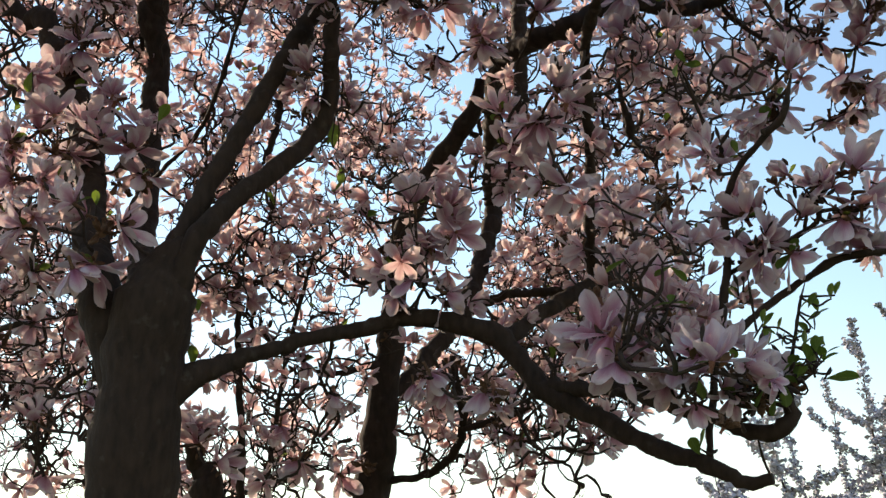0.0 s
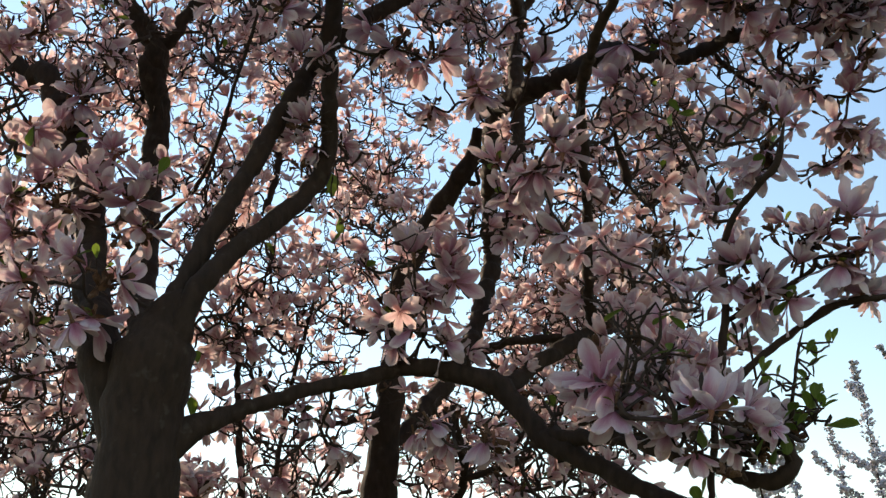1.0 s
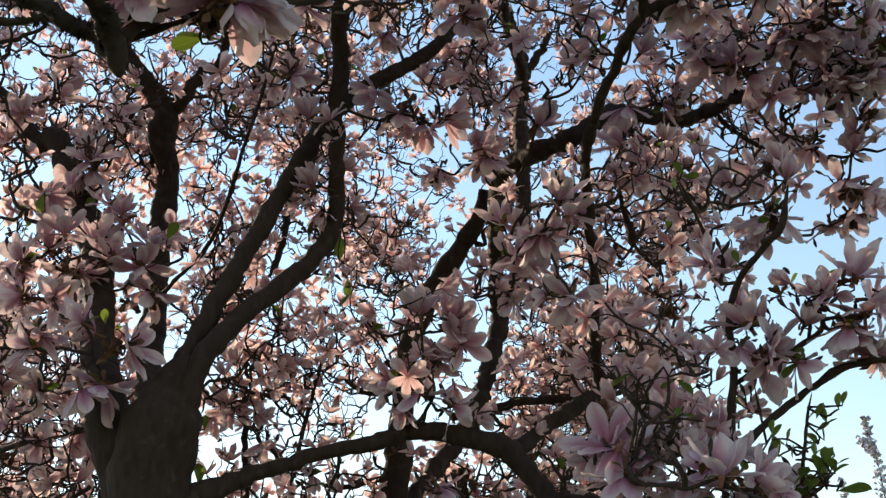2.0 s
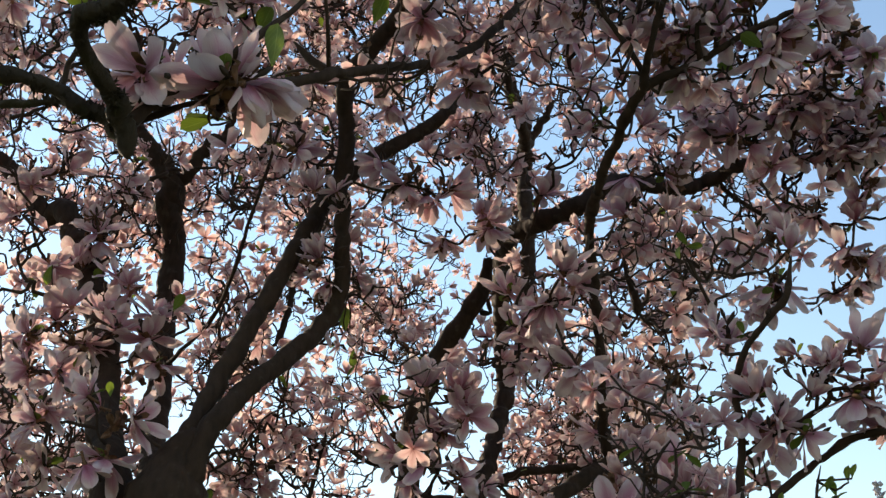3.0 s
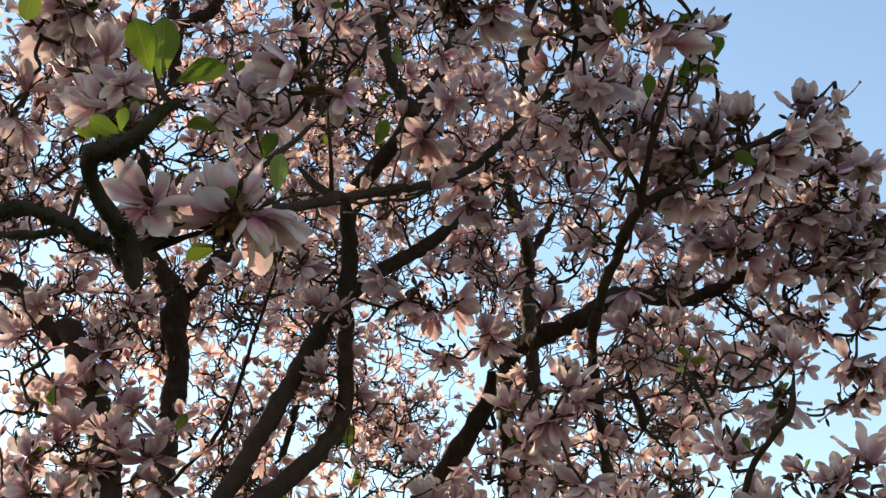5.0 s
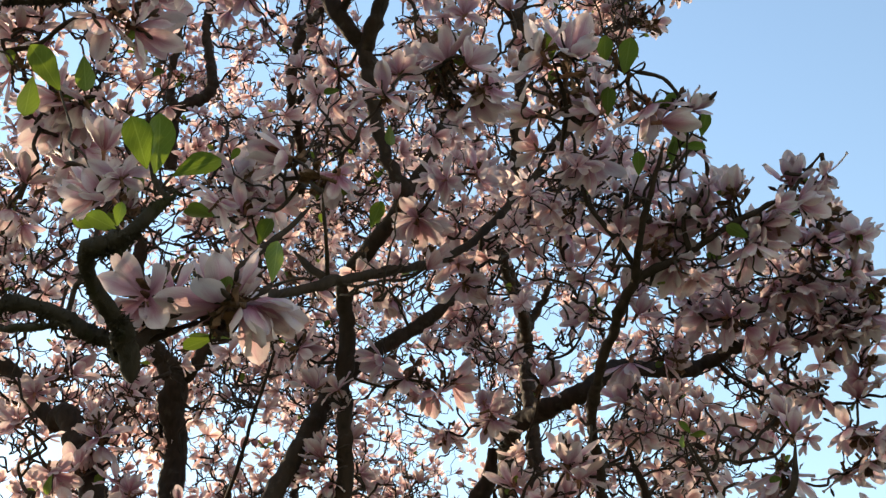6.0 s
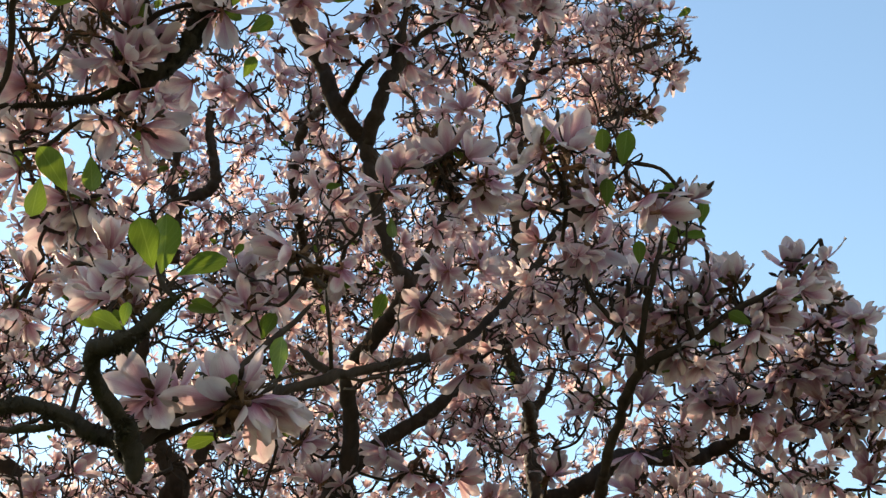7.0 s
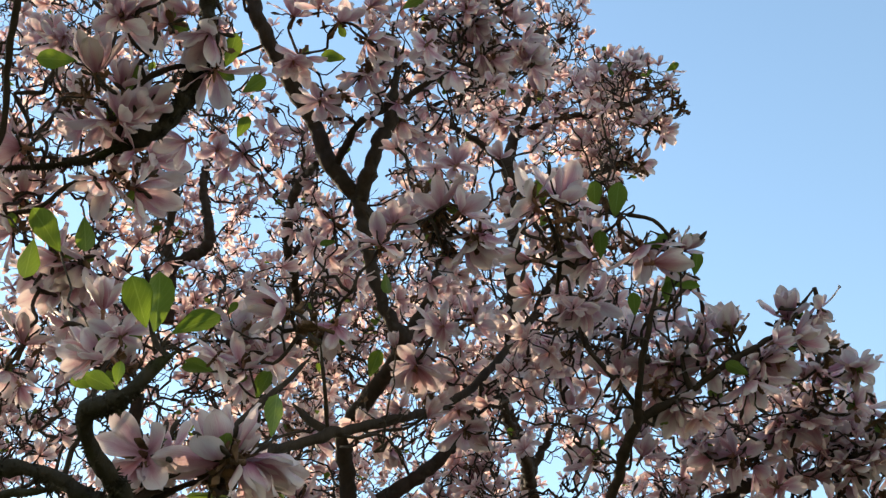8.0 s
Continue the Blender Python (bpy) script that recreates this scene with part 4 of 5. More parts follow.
flowers(front_tree, [(-1.444, 3.255, 3.189, 0.125, 42, -90, 0.50), (-1.327, 3.356, 3.275, 0.111, 50, -66, 0.40), (-1.138, 3.360, 3.161, 0.125, 152, -23, 0.70), (-1.111, 3.406, 3.080, 0.125, 166, -108, 0.50), (-1.269, 3.488, 3.428, 0.125, 161, -158, 0.60), (-1.353, 3.130, 2.935, 0.102, 101, -31, 0.70), (-1.152, 2.914, 2.762, 0.105, 60, -173, 0.60), (-0.970, 2.841, 2.658, 0.122, 86, -18, 0.50), (-1.046, 2.858, 2.538, 0.122, 167, -90, 0.70), (-1.290, 2.890, 2.678, 0.105, 98, -159, 0.50), (-1.290, 3.020, 2.575, 0.107, 142, -153, 0.80), (-1.442, 3.089, 2.937, 0.102, 90, 179, 0.50)], 41)
flowers(front_tree, [(-1.358, 3.320, 3.131, 0.122, 175, 90, 0.70), (-1.076, 3.422, 3.320, 0.097, 120, 5, 0.50), (-1.501, 3.174, 3.105, 0.120, 70, -151, 0.60), (-1.247, 3.337, 3.185, 0.122, 49, -52, 0.60), (-1.114, 3.357, 3.240, 0.122, 24, -35, 0.70)], 42)
flowers(back_tree, [(-1.482, 3.620, 3.734, 0.124, 164, 90, 0.50), (-1.649, 3.538, 3.581, 0.122, 167, 90, 0.60), (-1.551, 3.571, 3.600, 0.122, 60, -119, 0.60)], 43)
flowers(front_tree, [(-0.475, 3.125, 3.355, 0.101, 55, -123, 0.15), (-0.521, 3.179, 3.329, 0.077, 91, -179, 0.15), (-0.484, 3.272, 3.164, 0.089, 160, -152, 0.30), (-0.362, 3.518, 3.419, 0.083, 90, -1, 0.40), (-0.447, 3.171, 3.280, 0.076, 171, -169, 0.30), (-0.093, 3.123, 2.850, 0.125, 20, -90, 0.30), (-0.257, 3.185, 2.824, 0.072, 32, -158, 0.20), (0.012, 3.194, 2.827, 0.125, 64, -52, 0.50), (-0.101, 3.189, 2.603, 0.125, 161, 122, 0.80), (0.011, 3.205, 2.559, 0.105, 120, 7, 0.60), (-0.200, 3.252, 2.654, 0.095, 117, -151, 0.50), (0.088, 3.292, 2.546, 0.072, 108, -27, 0.40)], 44)
flowers(front_tree, [(-0.159, 3.240, 2.570, 0.094, 157, 150, 0.50), (-0.046, 3.232, 2.728, 0.107, 158, -42, 0.70)], 45)
flowers(front_tree, [(0.358, 2.821, 3.119, 0.125, 38, -90, 0.40), (0.437, 3.084, 3.215, 0.102, 73, -34, 0.40), (0.317, 2.975, 3.079, 0.125, 164, 90, 0.50), (0.236, 3.158, 3.086, 0.110, 93, -146, 0.60), (0.278, 3.214, 3.037, 0.125, 170, -153, 0.80), (0.210, 3.325, 3.293, 0.117, 54, -90, 0.50), (0.397, 2.955, 2.838, 0.125, 159, -143, 0.60), (0.328, 3.062, 2.895, 0.105, 93, -173, 0.50), (0.611, 3.169, 2.807, 0.120, 31, -90, 0.40), (0.635, 3.176, 2.708, 0.107, 153, 40, 0.60), (0.510, 3.501, 2.822, 0.110, 153, 138, 0.60), (0.522, 3.385, 2.931, 0.095, 61, -8, 0.50)], 46)
flowers(front_tree, [(0.232, 3.293, 2.985, 0.100, 140, 169, 0.60), (0.647, 3.477, 3.241, 0.109, 97, -160, 0.20), (0.659, 3.218, 3.444, 0.125, 153, 68, 0.70), (0.654, 3.208, 3.556, 0.125, 53, -125, 0.50), (0.173, 3.542, 3.725, 0.115, 30, -90, 0.50), (1.006, 3.075, 3.304, 0.115, 157, 152, 0.80), (1.075, 3.033, 3.335, 0.102, 100, -152, 0.40)], 47)
flowers(back_tree, [(0.929, 3.776, 3.610, 0.091, 36, -90, 0.80)], 48)
flowers(front_tree, [(0.962, 2.613, 2.957, 0.119, 165, 132, 0.40), (1.097, 2.823, 3.181, 0.095, 37, -74, 0.30), (0.930, 2.615, 2.885, 0.075, 161, -162, 0.40), (1.507, 3.525, 3.361, 0.125, 155, 66, 0.80), (1.572, 3.482, 3.388, 0.118, 157, -43, 0.60), (1.615, 3.431, 3.446, 0.103, 98, 8, 0.50), (0.823, 2.731, 2.813, 0.097, 47, -90, 0.50), (0.793, 2.762, 2.865, 0.088, 76, -141, 0.50), (0.883, 2.740, 2.645, 0.125, 33, -157, 0.50), (0.929, 2.753, 2.571, 0.125, 108, -24, 0.80), (0.990, 2.706, 2.520, 0.095, 131, 3, 0.60), (1.011, 2.662, 2.614, 0.074, 44, -63, 0.20)], 49)
flowers(front_tree, [(0.856, 2.776, 2.597, 0.096, 148, 130, 0.60), (1.161, 2.612, 2.740, 0.125, 25, -38, 0.50), (1.143, 2.672, 2.618, 0.125, 163, 90, 0.50), (1.213, 2.642, 2.684, 0.119, 101, -32, 0.60), (0.998, 2.673, 2.751, 0.070, 63, -165, 0.10), (1.245, 2.764, 2.575, 0.100, 107, -23, 0.50), (1.107, 2.651, 2.705, 0.086, 85, -142, 0.30)], 50)
flowers(front_tree, [(0.425, 2.670, 2.277, 0.125, 60, -119, 0.60), (0.442, 2.529, 2.164, 0.125, 166, 135, 0.60), (0.623, 2.779, 2.357, 0.125, 30, -90, 0.50), (0.575, 2.731, 2.262, 0.110, 70, -151, 0.60), (0.733, 2.842, 2.341, 0.105, 56, -58, 0.40), (0.630, 2.315, 2.112, 0.111, 22, -62, 0.40), (0.612, 2.579, 2.161, 0.104, 161, -157, 0.60), (0.730, 2.388, 2.116, 0.098, 83, -34, 0.40), (0.725, 2.485, 2.068, 0.070, 170, -90, 0.50), (0.632, 2.514, 2.052, 0.073, 156, 90, 0.40), (0.879, 2.860, 2.433, 0.070, 78, -42, 0.40), (0.500, 2.728, 2.326, 0.090, 27, -41, 0.50)], 51)
flowers(front_tree, [(0.515, 2.661, 2.251, 0.097, 170, 90, 0.60), (0.617, 2.639, 2.253, 0.097, 57, -44, 0.40), (0.668, 2.559, 2.187, 0.085, 65, -127, 0.40), (0.600, 2.671, 2.137, 0.087, 166, 135, 0.50), (0.699, 2.489, 2.083, 0.073, 60, -61, 0.30), (0.391, 2.761, 2.269, 0.080, 87, -159, 0.50), (0.711, 2.836, 2.382, 0.105, 30, -70, 0.30), (0.759, 2.608, 2.230, 0.078, 41, -41, 0.30), (0.827, 2.528, 2.120, 0.070, 63, -14, 0.30)], 52)
flowers(front_tree, [(0.136, 3.158, 2.226, 0.125, 158, 90, 0.60), (-0.045, 3.273, 2.307, 0.105, 145, 29, 0.50), (0.011, 3.366, 2.261, 0.095, 161, -163, 0.50), (0.520, 3.517, 2.114, 0.087, 165, -90, 0.50), (0.286, 3.779, 2.167, 0.093, 153, 139, 0.50), (0.371, 3.275, 2.204, 0.070, 126, 20, 0.30), (-1.557, 3.711, 2.605, 0.115, 157, -136, 0.60), (-1.426, 3.750, 2.650, 0.115, 152, -1, 0.50), (-1.384, 3.414, 2.174, 0.117, 33, -90, 0.30), (-1.173, 3.340, 2.207, 0.100, 32, -50, 0.40), (-1.434, 3.703, 2.033, 0.125, 161, -175, 0.60), (-0.393, 3.582, 2.296, 0.102, 171, -90, 0.40)], 53)
flowers(front_tree, [(-0.853, 3.535, 2.117, 0.125, 40, -121, 0.30), (-0.784, 3.560, 2.053, 0.102, 95, -13, 0.40), (-0.889, 3.951, 2.806, 0.125, 155, 66, 0.60), (-0.739, 3.944, 2.648, 0.115, 168, -90, 0.50), (-0.559, 4.006, 2.523, 0.086, 156, 90, 0.30), (-0.551, 3.922, 2.115, 0.125, 170, 161, 0.50), (-0.415, 4.104, 2.085, 0.115, 117, -24, 0.60), (-1.137, 3.620, 2.536, 0.082, 90, 0, 0.40)], 54)
flowers(front_tree, [(-0.568, 1.420, 2.827, 0.112, 112, -95, 0.55), (-0.585, 1.460, 2.827, 0.085, 165, -120, 0.30), (-0.422, 1.450, 2.812, 0.128, 42, -105, 0.15), (-0.420, 1.430, 2.805, 0.122, 72, 172, 0.05), (-0.435, 1.470, 2.830, 0.105, 60, -30, 0.08), (-0.385, 1.450, 2.811, 0.118, 152, -10, 0.08), (-0.375, 1.470, 2.830, 0.118, 132, 8, 0.00), (-0.548, 1.500, 2.883, 0.075, 80, -100, 0.30)], 55, lone=True)
flowers(front_tree, [(-0.556, 2.979, 3.728, 0.117, 121, 10, 0.60), (-0.489, 3.000, 3.567, 0.102, 46, -101, 0.30), (-0.083, 2.607, 4.007, 0.125, 176, -101, 0.50), (0.104, 2.936, 4.237, 0.125, 179, 151, 0.60), (0.070, 2.798, 3.853, 0.125, 176, -104, 0.60), (-0.171, 3.153, 3.680, 0.125, 161, 126, 0.60), (-0.259, 3.173, 3.786, 0.122, 114, -174, 0.50), (0.000, 3.170, 3.660, 0.125, 112, -17, 0.40), (-0.086, 3.179, 3.643, 0.120, 163, 60, 0.40), (0.340, 2.861, 4.219, 0.125, 157, 93, 0.70), (0.291, 3.303, 4.153, 0.103, 155, 43, 0.50), (0.343, 3.194, 3.639, 0.125, 43, -40, 0.30)], 56)
flowers(front_tree, [(0.150, 3.311, 3.577, 0.125, 161, 94, 0.50), (-0.028, 3.542, 3.662, 0.101, 162, -161, 0.50), (-0.433, 2.530, 3.683, 0.093, 107, -29, 0.50), (-0.222, 3.234, 4.117, 0.101, 171, 97, 0.40)], 57)
flowers(back_tree, [(0.079, 3.622, 4.136, 0.109, 47, -88, 0.70)], 58)
flowers(front_tree, [(0.444, 2.795, 4.240, 0.109, 159, 94, 0.50), (0.474, 2.930, 4.204, 0.125, 146, 111, 0.50), (0.565, 2.402, 3.692, 0.125, 37, -87, 0.40), (0.500, 2.435, 3.906, 0.107, 69, -126, 0.50), (0.730, 2.345, 3.682, 0.125, 162, -174, 0.60), (0.681, 2.402, 3.631, 0.122, 147, 31, 0.60), (0.845, 2.319, 3.668, 0.125, 99, -152, 0.40), (0.907, 2.263, 3.706, 0.125, 58, -88, 0.20), (0.958, 2.341, 3.592, 0.125, 162, 17, 0.60), (1.016, 2.349, 3.664, 0.122, 128, -6, 0.50), (1.145, 2.333, 3.817, 0.116, 64, -92, 0.20), (1.199, 2.336, 3.814, 0.095, 122, 12, 0.40)], 59)
flowers(front_tree, [(1.367, 2.767, 3.937, 0.125, 63, -58, 0.60), (1.378, 3.066, 3.963, 0.125, 84, -167, 0.60), (1.516, 3.061, 3.955, 0.125, 91, -18, 0.50), (1.488, 3.133, 3.875, 0.125, 176, 107, 0.60), (1.065, 3.047, 3.800, 0.125, 101, -158, 0.60), (0.996, 3.094, 3.836, 0.125, 110, 178, 0.50)], 60)
flowers(front_tree, [(0.915, 3.059, 3.919, 0.111, 64, -88, 0.50), (1.135, 3.089, 3.776, 0.125, 136, -1, 0.50), (1.320, 3.213, 3.789, 0.115, 109, -12, 0.50), (1.322, 3.372, 3.694, 0.118, 143, 109, 0.50), (0.512, 2.888, 3.729, 0.102, 75, -146, 0.50), (0.704, 3.233, 3.743, 0.125, 148, 133, 0.40), (0.830, 3.209, 3.736, 0.111, 111, -15, 0.40), (0.609, 2.636, 3.636, 0.095, 55, -52, 0.40), (0.494, 3.032, 4.077, 0.097, 60, -88, 0.40), (0.663, 2.358, 3.828, 0.116, 57, -66, 0.50), (0.228, 2.704, 4.247, 0.106, 70, -125, 0.40)], 61)
flowers(back_tree, [(-1.683, 3.298, 3.874, 0.125, 159, 94, 0.60), (-1.483, 3.747, 4.101, 0.116, 79, -34, 0.60), (-1.747, 3.372, 3.708, 0.125, 80, -141, 0.50), (-1.475, 3.571, 3.749, 0.124, 60, -88, 0.60), (-1.572, 3.402, 3.952, 0.124, 71, -24, 0.40)], 62)
flowers(front_tree, [(1.495, 3.250, 3.766, 0.118, 155, -1, 0.50), (1.588, 3.256, 3.688, 0.118, 86, -40, 0.50), (1.431, 3.361, 3.629, 0.103, 160, 163, 0.50), (1.494, 3.333, 3.459, 0.115, 172, -17, 0.60), (1.574, 3.326, 3.404, 0.115, 131, -18, 0.50), (1.565, 3.331, 3.581, 0.103, 50, -88, 0.40), (1.628, 3.184, 3.770, 0.118, 58, -54, 0.50), (1.611, 3.128, 3.864, 0.103, 40, -55, 0.40)], 63)
flowers(front_tree, [(1.412, 2.863, 3.940, 0.125, 60, -69, 0.50), (1.505, 2.885, 3.853, 0.125, 84, -42, 0.50), (1.345, 2.956, 3.861, 0.111, 157, 154, 0.50), (1.576, 3.028, 3.756, 0.113, 171, 18, 0.50), (1.488, 3.091, 3.727, 0.113, 154, -2, 0.60), (1.484, 2.739, 3.912, 0.109, 53, -88, 0.50), (1.250, 2.750, 3.902, 0.106, 64, -162, 0.50), (1.253, 2.992, 3.866, 0.111, 179, -157, 0.50)], 64)
flowers(front_tree, [(-1.067, 2.269, 3.937, 0.121, 59, -86, 0.50), (-1.018, 2.340, 3.909, 0.110, 88, -147, 0.50), (-0.773, 1.547, 3.820, 0.125, 116, 4, 0.40), (-0.841, 1.519, 3.826, 0.120, 147, 159, 0.50), (-1.133, 1.634, 3.796, 0.115, 112, -161, 0.50), (-1.160, 1.675, 3.992, 0.100, 65, -66, 0.40), (-0.971, 1.765, 3.777, 0.125, 156, 152, 0.40), (-1.035, 1.740, 3.779, 0.105, 77, -175, 0.50), (-1.133, 1.867, 3.582, 0.115, 46, -56, 0.50), (-1.184, 1.910, 3.531, 0.095, 155, 98, 0.50), (-1.104, 1.653, 4.036, 0.089, 62, -86, 0.50), (-0.662, 2.357, 4.010, 0.125, 43, -85, 0.50)], 65)
flowers(front_tree, [(-0.601, 2.408, 3.973, 0.125, 107, -17, 0.60), (-0.400, 1.830, 3.582, 0.125, 98, -157, 0.30), (-0.325, 2.060, 3.706, 0.095, 137, 81, 0.30), (-0.656, 2.468, 3.902, 0.098, 147, 38, 0.50), (-0.142, 1.905, 3.891, 0.125, 44, -85, 0.80), (-0.723, 2.391, 3.968, 0.110, 101, 167, 0.60)], 66)
flowers(front_tree, [(-0.384, 2.618, 4.832, 0.125, 80, -171, 0.60), (-0.348, 2.725, 4.741, 0.125, 150, 97, 0.60), (0.051, 1.967, 4.098, 0.125, 44, -114, 0.50), (0.111, 1.949, 4.059, 0.125, 65, -27, 0.50), (0.134, 2.042, 4.029, 0.124, 130, 54, 0.40), (0.060, 2.106, 4.027, 0.091, 153, 120, 0.50), (0.009, 2.499, 4.086, 0.112, 110, 179, 0.50), (0.140, 2.489, 4.094, 0.125, 106, -15, 0.50), (-0.044, 2.120, 4.229, 0.107, 60, -86, 0.40), (0.289, 1.569, 3.610, 0.125, 68, -153, 0.60), (0.362, 1.567, 3.622, 0.110, 74, -69, 0.50), (0.270, 1.681, 3.532, 0.082, 80, -179, 0.15)], 67)
flowers(front_tree, [(0.439, 1.724, 3.574, 0.113, 111, 180, 0.50), (0.585, 1.752, 3.623, 0.125, 140, 46, 0.60), (0.686, 1.752, 3.592, 0.070, 72, -34, 0.20), (0.409, 1.742, 3.674, 0.125, 135, 124, 0.30), (0.481, 2.159, 3.815, 0.111, 156, 16, 0.60)], 68)
flowers(back_tree, [(0.265, 3.121, 5.151, 0.116, 123, 13, 0.60)], 69)
flowers(front_tree, [(-0.743, 1.183, 4.069, 0.125, 91, 6, 0.50), (-0.831, 1.278, 3.984, 0.125, 69, -85, 0.10), (-0.649, 1.244, 4.157, 0.125, 78, -170, 0.50), (-0.549, 1.289, 4.156, 0.113, 144, 135, 0.40), (-0.548, 1.377, 4.104, 0.123, 142, 99, 0.50), (-1.057, 1.428, 3.893, 0.125, 97, -159, 0.40), (-1.510, 2.339, 5.441, 0.125, 166, 110, 0.60), (-1.130, 1.535, 4.599, 0.100, 153, 146, 0.60), (-0.756, 1.433, 4.010, 0.125, 78, -35, 0.30), (-0.844, 1.431, 3.981, 0.103, 153, 146, 0.50), (-0.426, 1.919, 5.027, 0.125, 152, 122, 0.50), (-0.448, 1.868, 5.240, 0.125, 63, -62, 0.40)], 70)
flowers(front_tree, [(-0.251, 1.750, 4.959, 0.125, 57, -47, 0.50), (-0.154, 1.814, 4.928, 0.120, 129, 11, 0.40), (-0.064, 2.064, 5.154, 0.125, 82, -141, 0.60), (-0.890, 2.886, 5.755, 0.125, 166, 110, 0.60), (-0.743, 2.842, 5.817, 0.125, 100, -40, 0.60), (-0.544, 2.740, 5.424, 0.100, 154, 102, 0.40)], 71)
flowers(front_tree, [(-0.365, 2.174, 5.062, 0.125, 137, 128, 0.50), (-0.196, 2.002, 4.997, 0.111, 164, 108, 0.50), (-0.068, 2.355, 5.151, 0.125, 127, 97, 0.60)], 72)
flowers(back_tree, [(0.125, 2.249, 5.415, 0.125, 127, 122, 0.60), (0.288, 2.093, 5.501, 0.125, 71, -65, 0.50), (0.398, 2.400, 5.681, 0.125, 152, 61, 0.60), (0.487, 2.282, 5.744, 0.125, 74, -19, 0.50), (0.064, 2.819, 5.902, 0.125, 147, 138, 0.50), (0.619, 2.700, 5.940, 0.125, 82, -69, 0.50), (0.432, 3.116, 6.163, 0.125, 142, 66, 0.60), (0.904, 3.149, 6.468, 0.125, 85, -28, 0.50), (1.024, 3.245, 6.477, 0.125, 133, 56, 0.60), (1.270, 3.162, 6.576, 0.125, 57, -72, 0.40), (1.070, 3.690, 6.541, 0.125, 157, 155, 0.70), (1.316, 3.496, 6.528, 0.125, 67, -52, 0.50)], 73)
flowers(back_tree, [(1.477, 3.637, 6.582, 0.125, 138, -3, 0.50), (0.808, 3.328, 6.458, 0.125, 80, -86, 0.50), (-0.008, 2.810, 5.612, 0.125, 151, 61, 0.50)], 74)
flowers(front_tree, [(1.544, 3.369, 3.440, 0.116, 154, 94, 0.50), (1.575, 2.934, 3.813, 0.125, 84, -43, 0.50), (1.559, 3.451, 3.457, 0.125, 69, -27, 0.50), (0.794, 3.310, 2.949, 0.102, 173, 90, 0.50), (1.248, 2.542, 3.875, 0.125, 40, -88, 0.50), (1.343, 2.593, 3.892, 0.117, 87, -43, 0.50), (1.502, 3.201, 3.842, 0.125, 166, 95, 0.50), (-0.486, 1.744, 3.023, 0.085, 96, -4, 0.50), (-0.444, 1.481, 2.816, 0.074, 151, 139, 0.50), (-0.462, 1.855, 3.106, 0.073, 37, -86, 0.50), (0.914, 2.226, 3.697, 0.090, 52, -88, 0.50), (0.494, 1.649, 3.685, 0.105, 53, -86, 0.50)], 75, dead=True)
flowers(front_tree, [(0.354, 1.685, 3.626, 0.113, 148, 97, 0.50), (-0.871, 1.328, 3.958, 0.090, 106, -157, 0.50), (0.029, 2.045, 4.083, 0.102, 68, -87, 0.50), (0.800, 2.507, 2.058, 0.093, 155, 90, 0.50), (0.764, 2.468, 2.092, 0.082, 70, -29, 0.50), (0.292, 3.240, 3.827, 0.083, 38, -87, 0.50), (0.724, 3.192, 2.938, 0.087, 178, -112, 0.50)], 76, dead=True)
flowers(back_tree, [(1.510, 3.427, 6.726, 0.125, 75, -85, 0.50), (1.182, 3.741, 6.476, 0.125, 138, 98, 0.50), (0.110, 2.104, 5.410, 0.122, 54, -83, 0.50), (1.188, 3.870, 6.487, 0.125, 41, -85, 0.50)], 77, dead=True)
flowers(back_tree, [(1.598, 3.549, 6.832, 0.125, 134, -59, 0.50), (1.492, 3.618, 6.732, 0.125, 147, -15, 0.50), (1.381, 3.312, 6.576, 0.125, 99, -87, 0.50), (1.193, 3.560, 6.241, 0.125, 60, -122, 0.50), (1.100, 3.449, 6.218, 0.125, 71, -53, 0.50), (1.227, 3.518, 6.103, 0.125, 113, -87, 0.50), (1.040, 3.305, 7.375, 0.125, 67, -46, 0.50), (0.946, 3.412, 7.358, 0.125, 138, -51, 0.50), (0.864, 3.364, 7.434, 0.125, 142, -132, 0.50), (1.537, 3.356, 6.439, 0.125, 119, -37, 0.50)], 78, dead=True)
flowers(back_tree, [(1.302, 3.263, 6.698, 0.110, 30, -149, 0.40), (1.312, 3.308, 6.266, 0.110, 51, -108, 0.44), (1.518, 3.681, 6.665, 0.110, 99, -98, 0.39), (0.998, 3.684, 6.431, 0.110, 55, -52, 0.45), (1.108, 3.381, 6.724, 0.110, 51, -113, 0.43), (0.979, 3.366, 6.784, 0.110, 134, 0, 0.30), (0.917, 3.539, 7.155, 0.110, 73, -134, 0.45), (0.498, 3.609, 6.878, 0.110, 91, -70, 0.39), (0.967, 3.436, 6.304, 0.110, 52, -136, 0.43), (1.305, 3.670, 6.338, 0.110, 125, -59, 0.72), (0.629, 3.209, 6.882, 0.110, 130, -43, 0.48), (0.776, 3.489, 6.815, 0.110, 31, -35, 0.32)], 79)
flowers(front_tree, [(0.287, 2.139, 5.510, 0.112, 147, -14, 0.34), (0.443, 2.260, 5.817, 0.112, 100, 23, 0.45), (0.507, 2.269, 5.595, 0.112, 110, 21, 0.47), (0.338, 2.185, 5.301, 0.112, 105, 44, 0.35), (0.229, 2.284, 5.643, 0.112, 154, -70, 0.35), (0.154, 2.015, 4.980, 0.112, 116, 109, 0.56), (0.114, 2.297, 5.890, 0.112, 108, 46, 0.54), (0.513, 2.266, 5.355, 0.112, 137, -46, 0.50), (0.359, 2.218, 6.026, 0.112, 153, -106, 0.53)], 80)
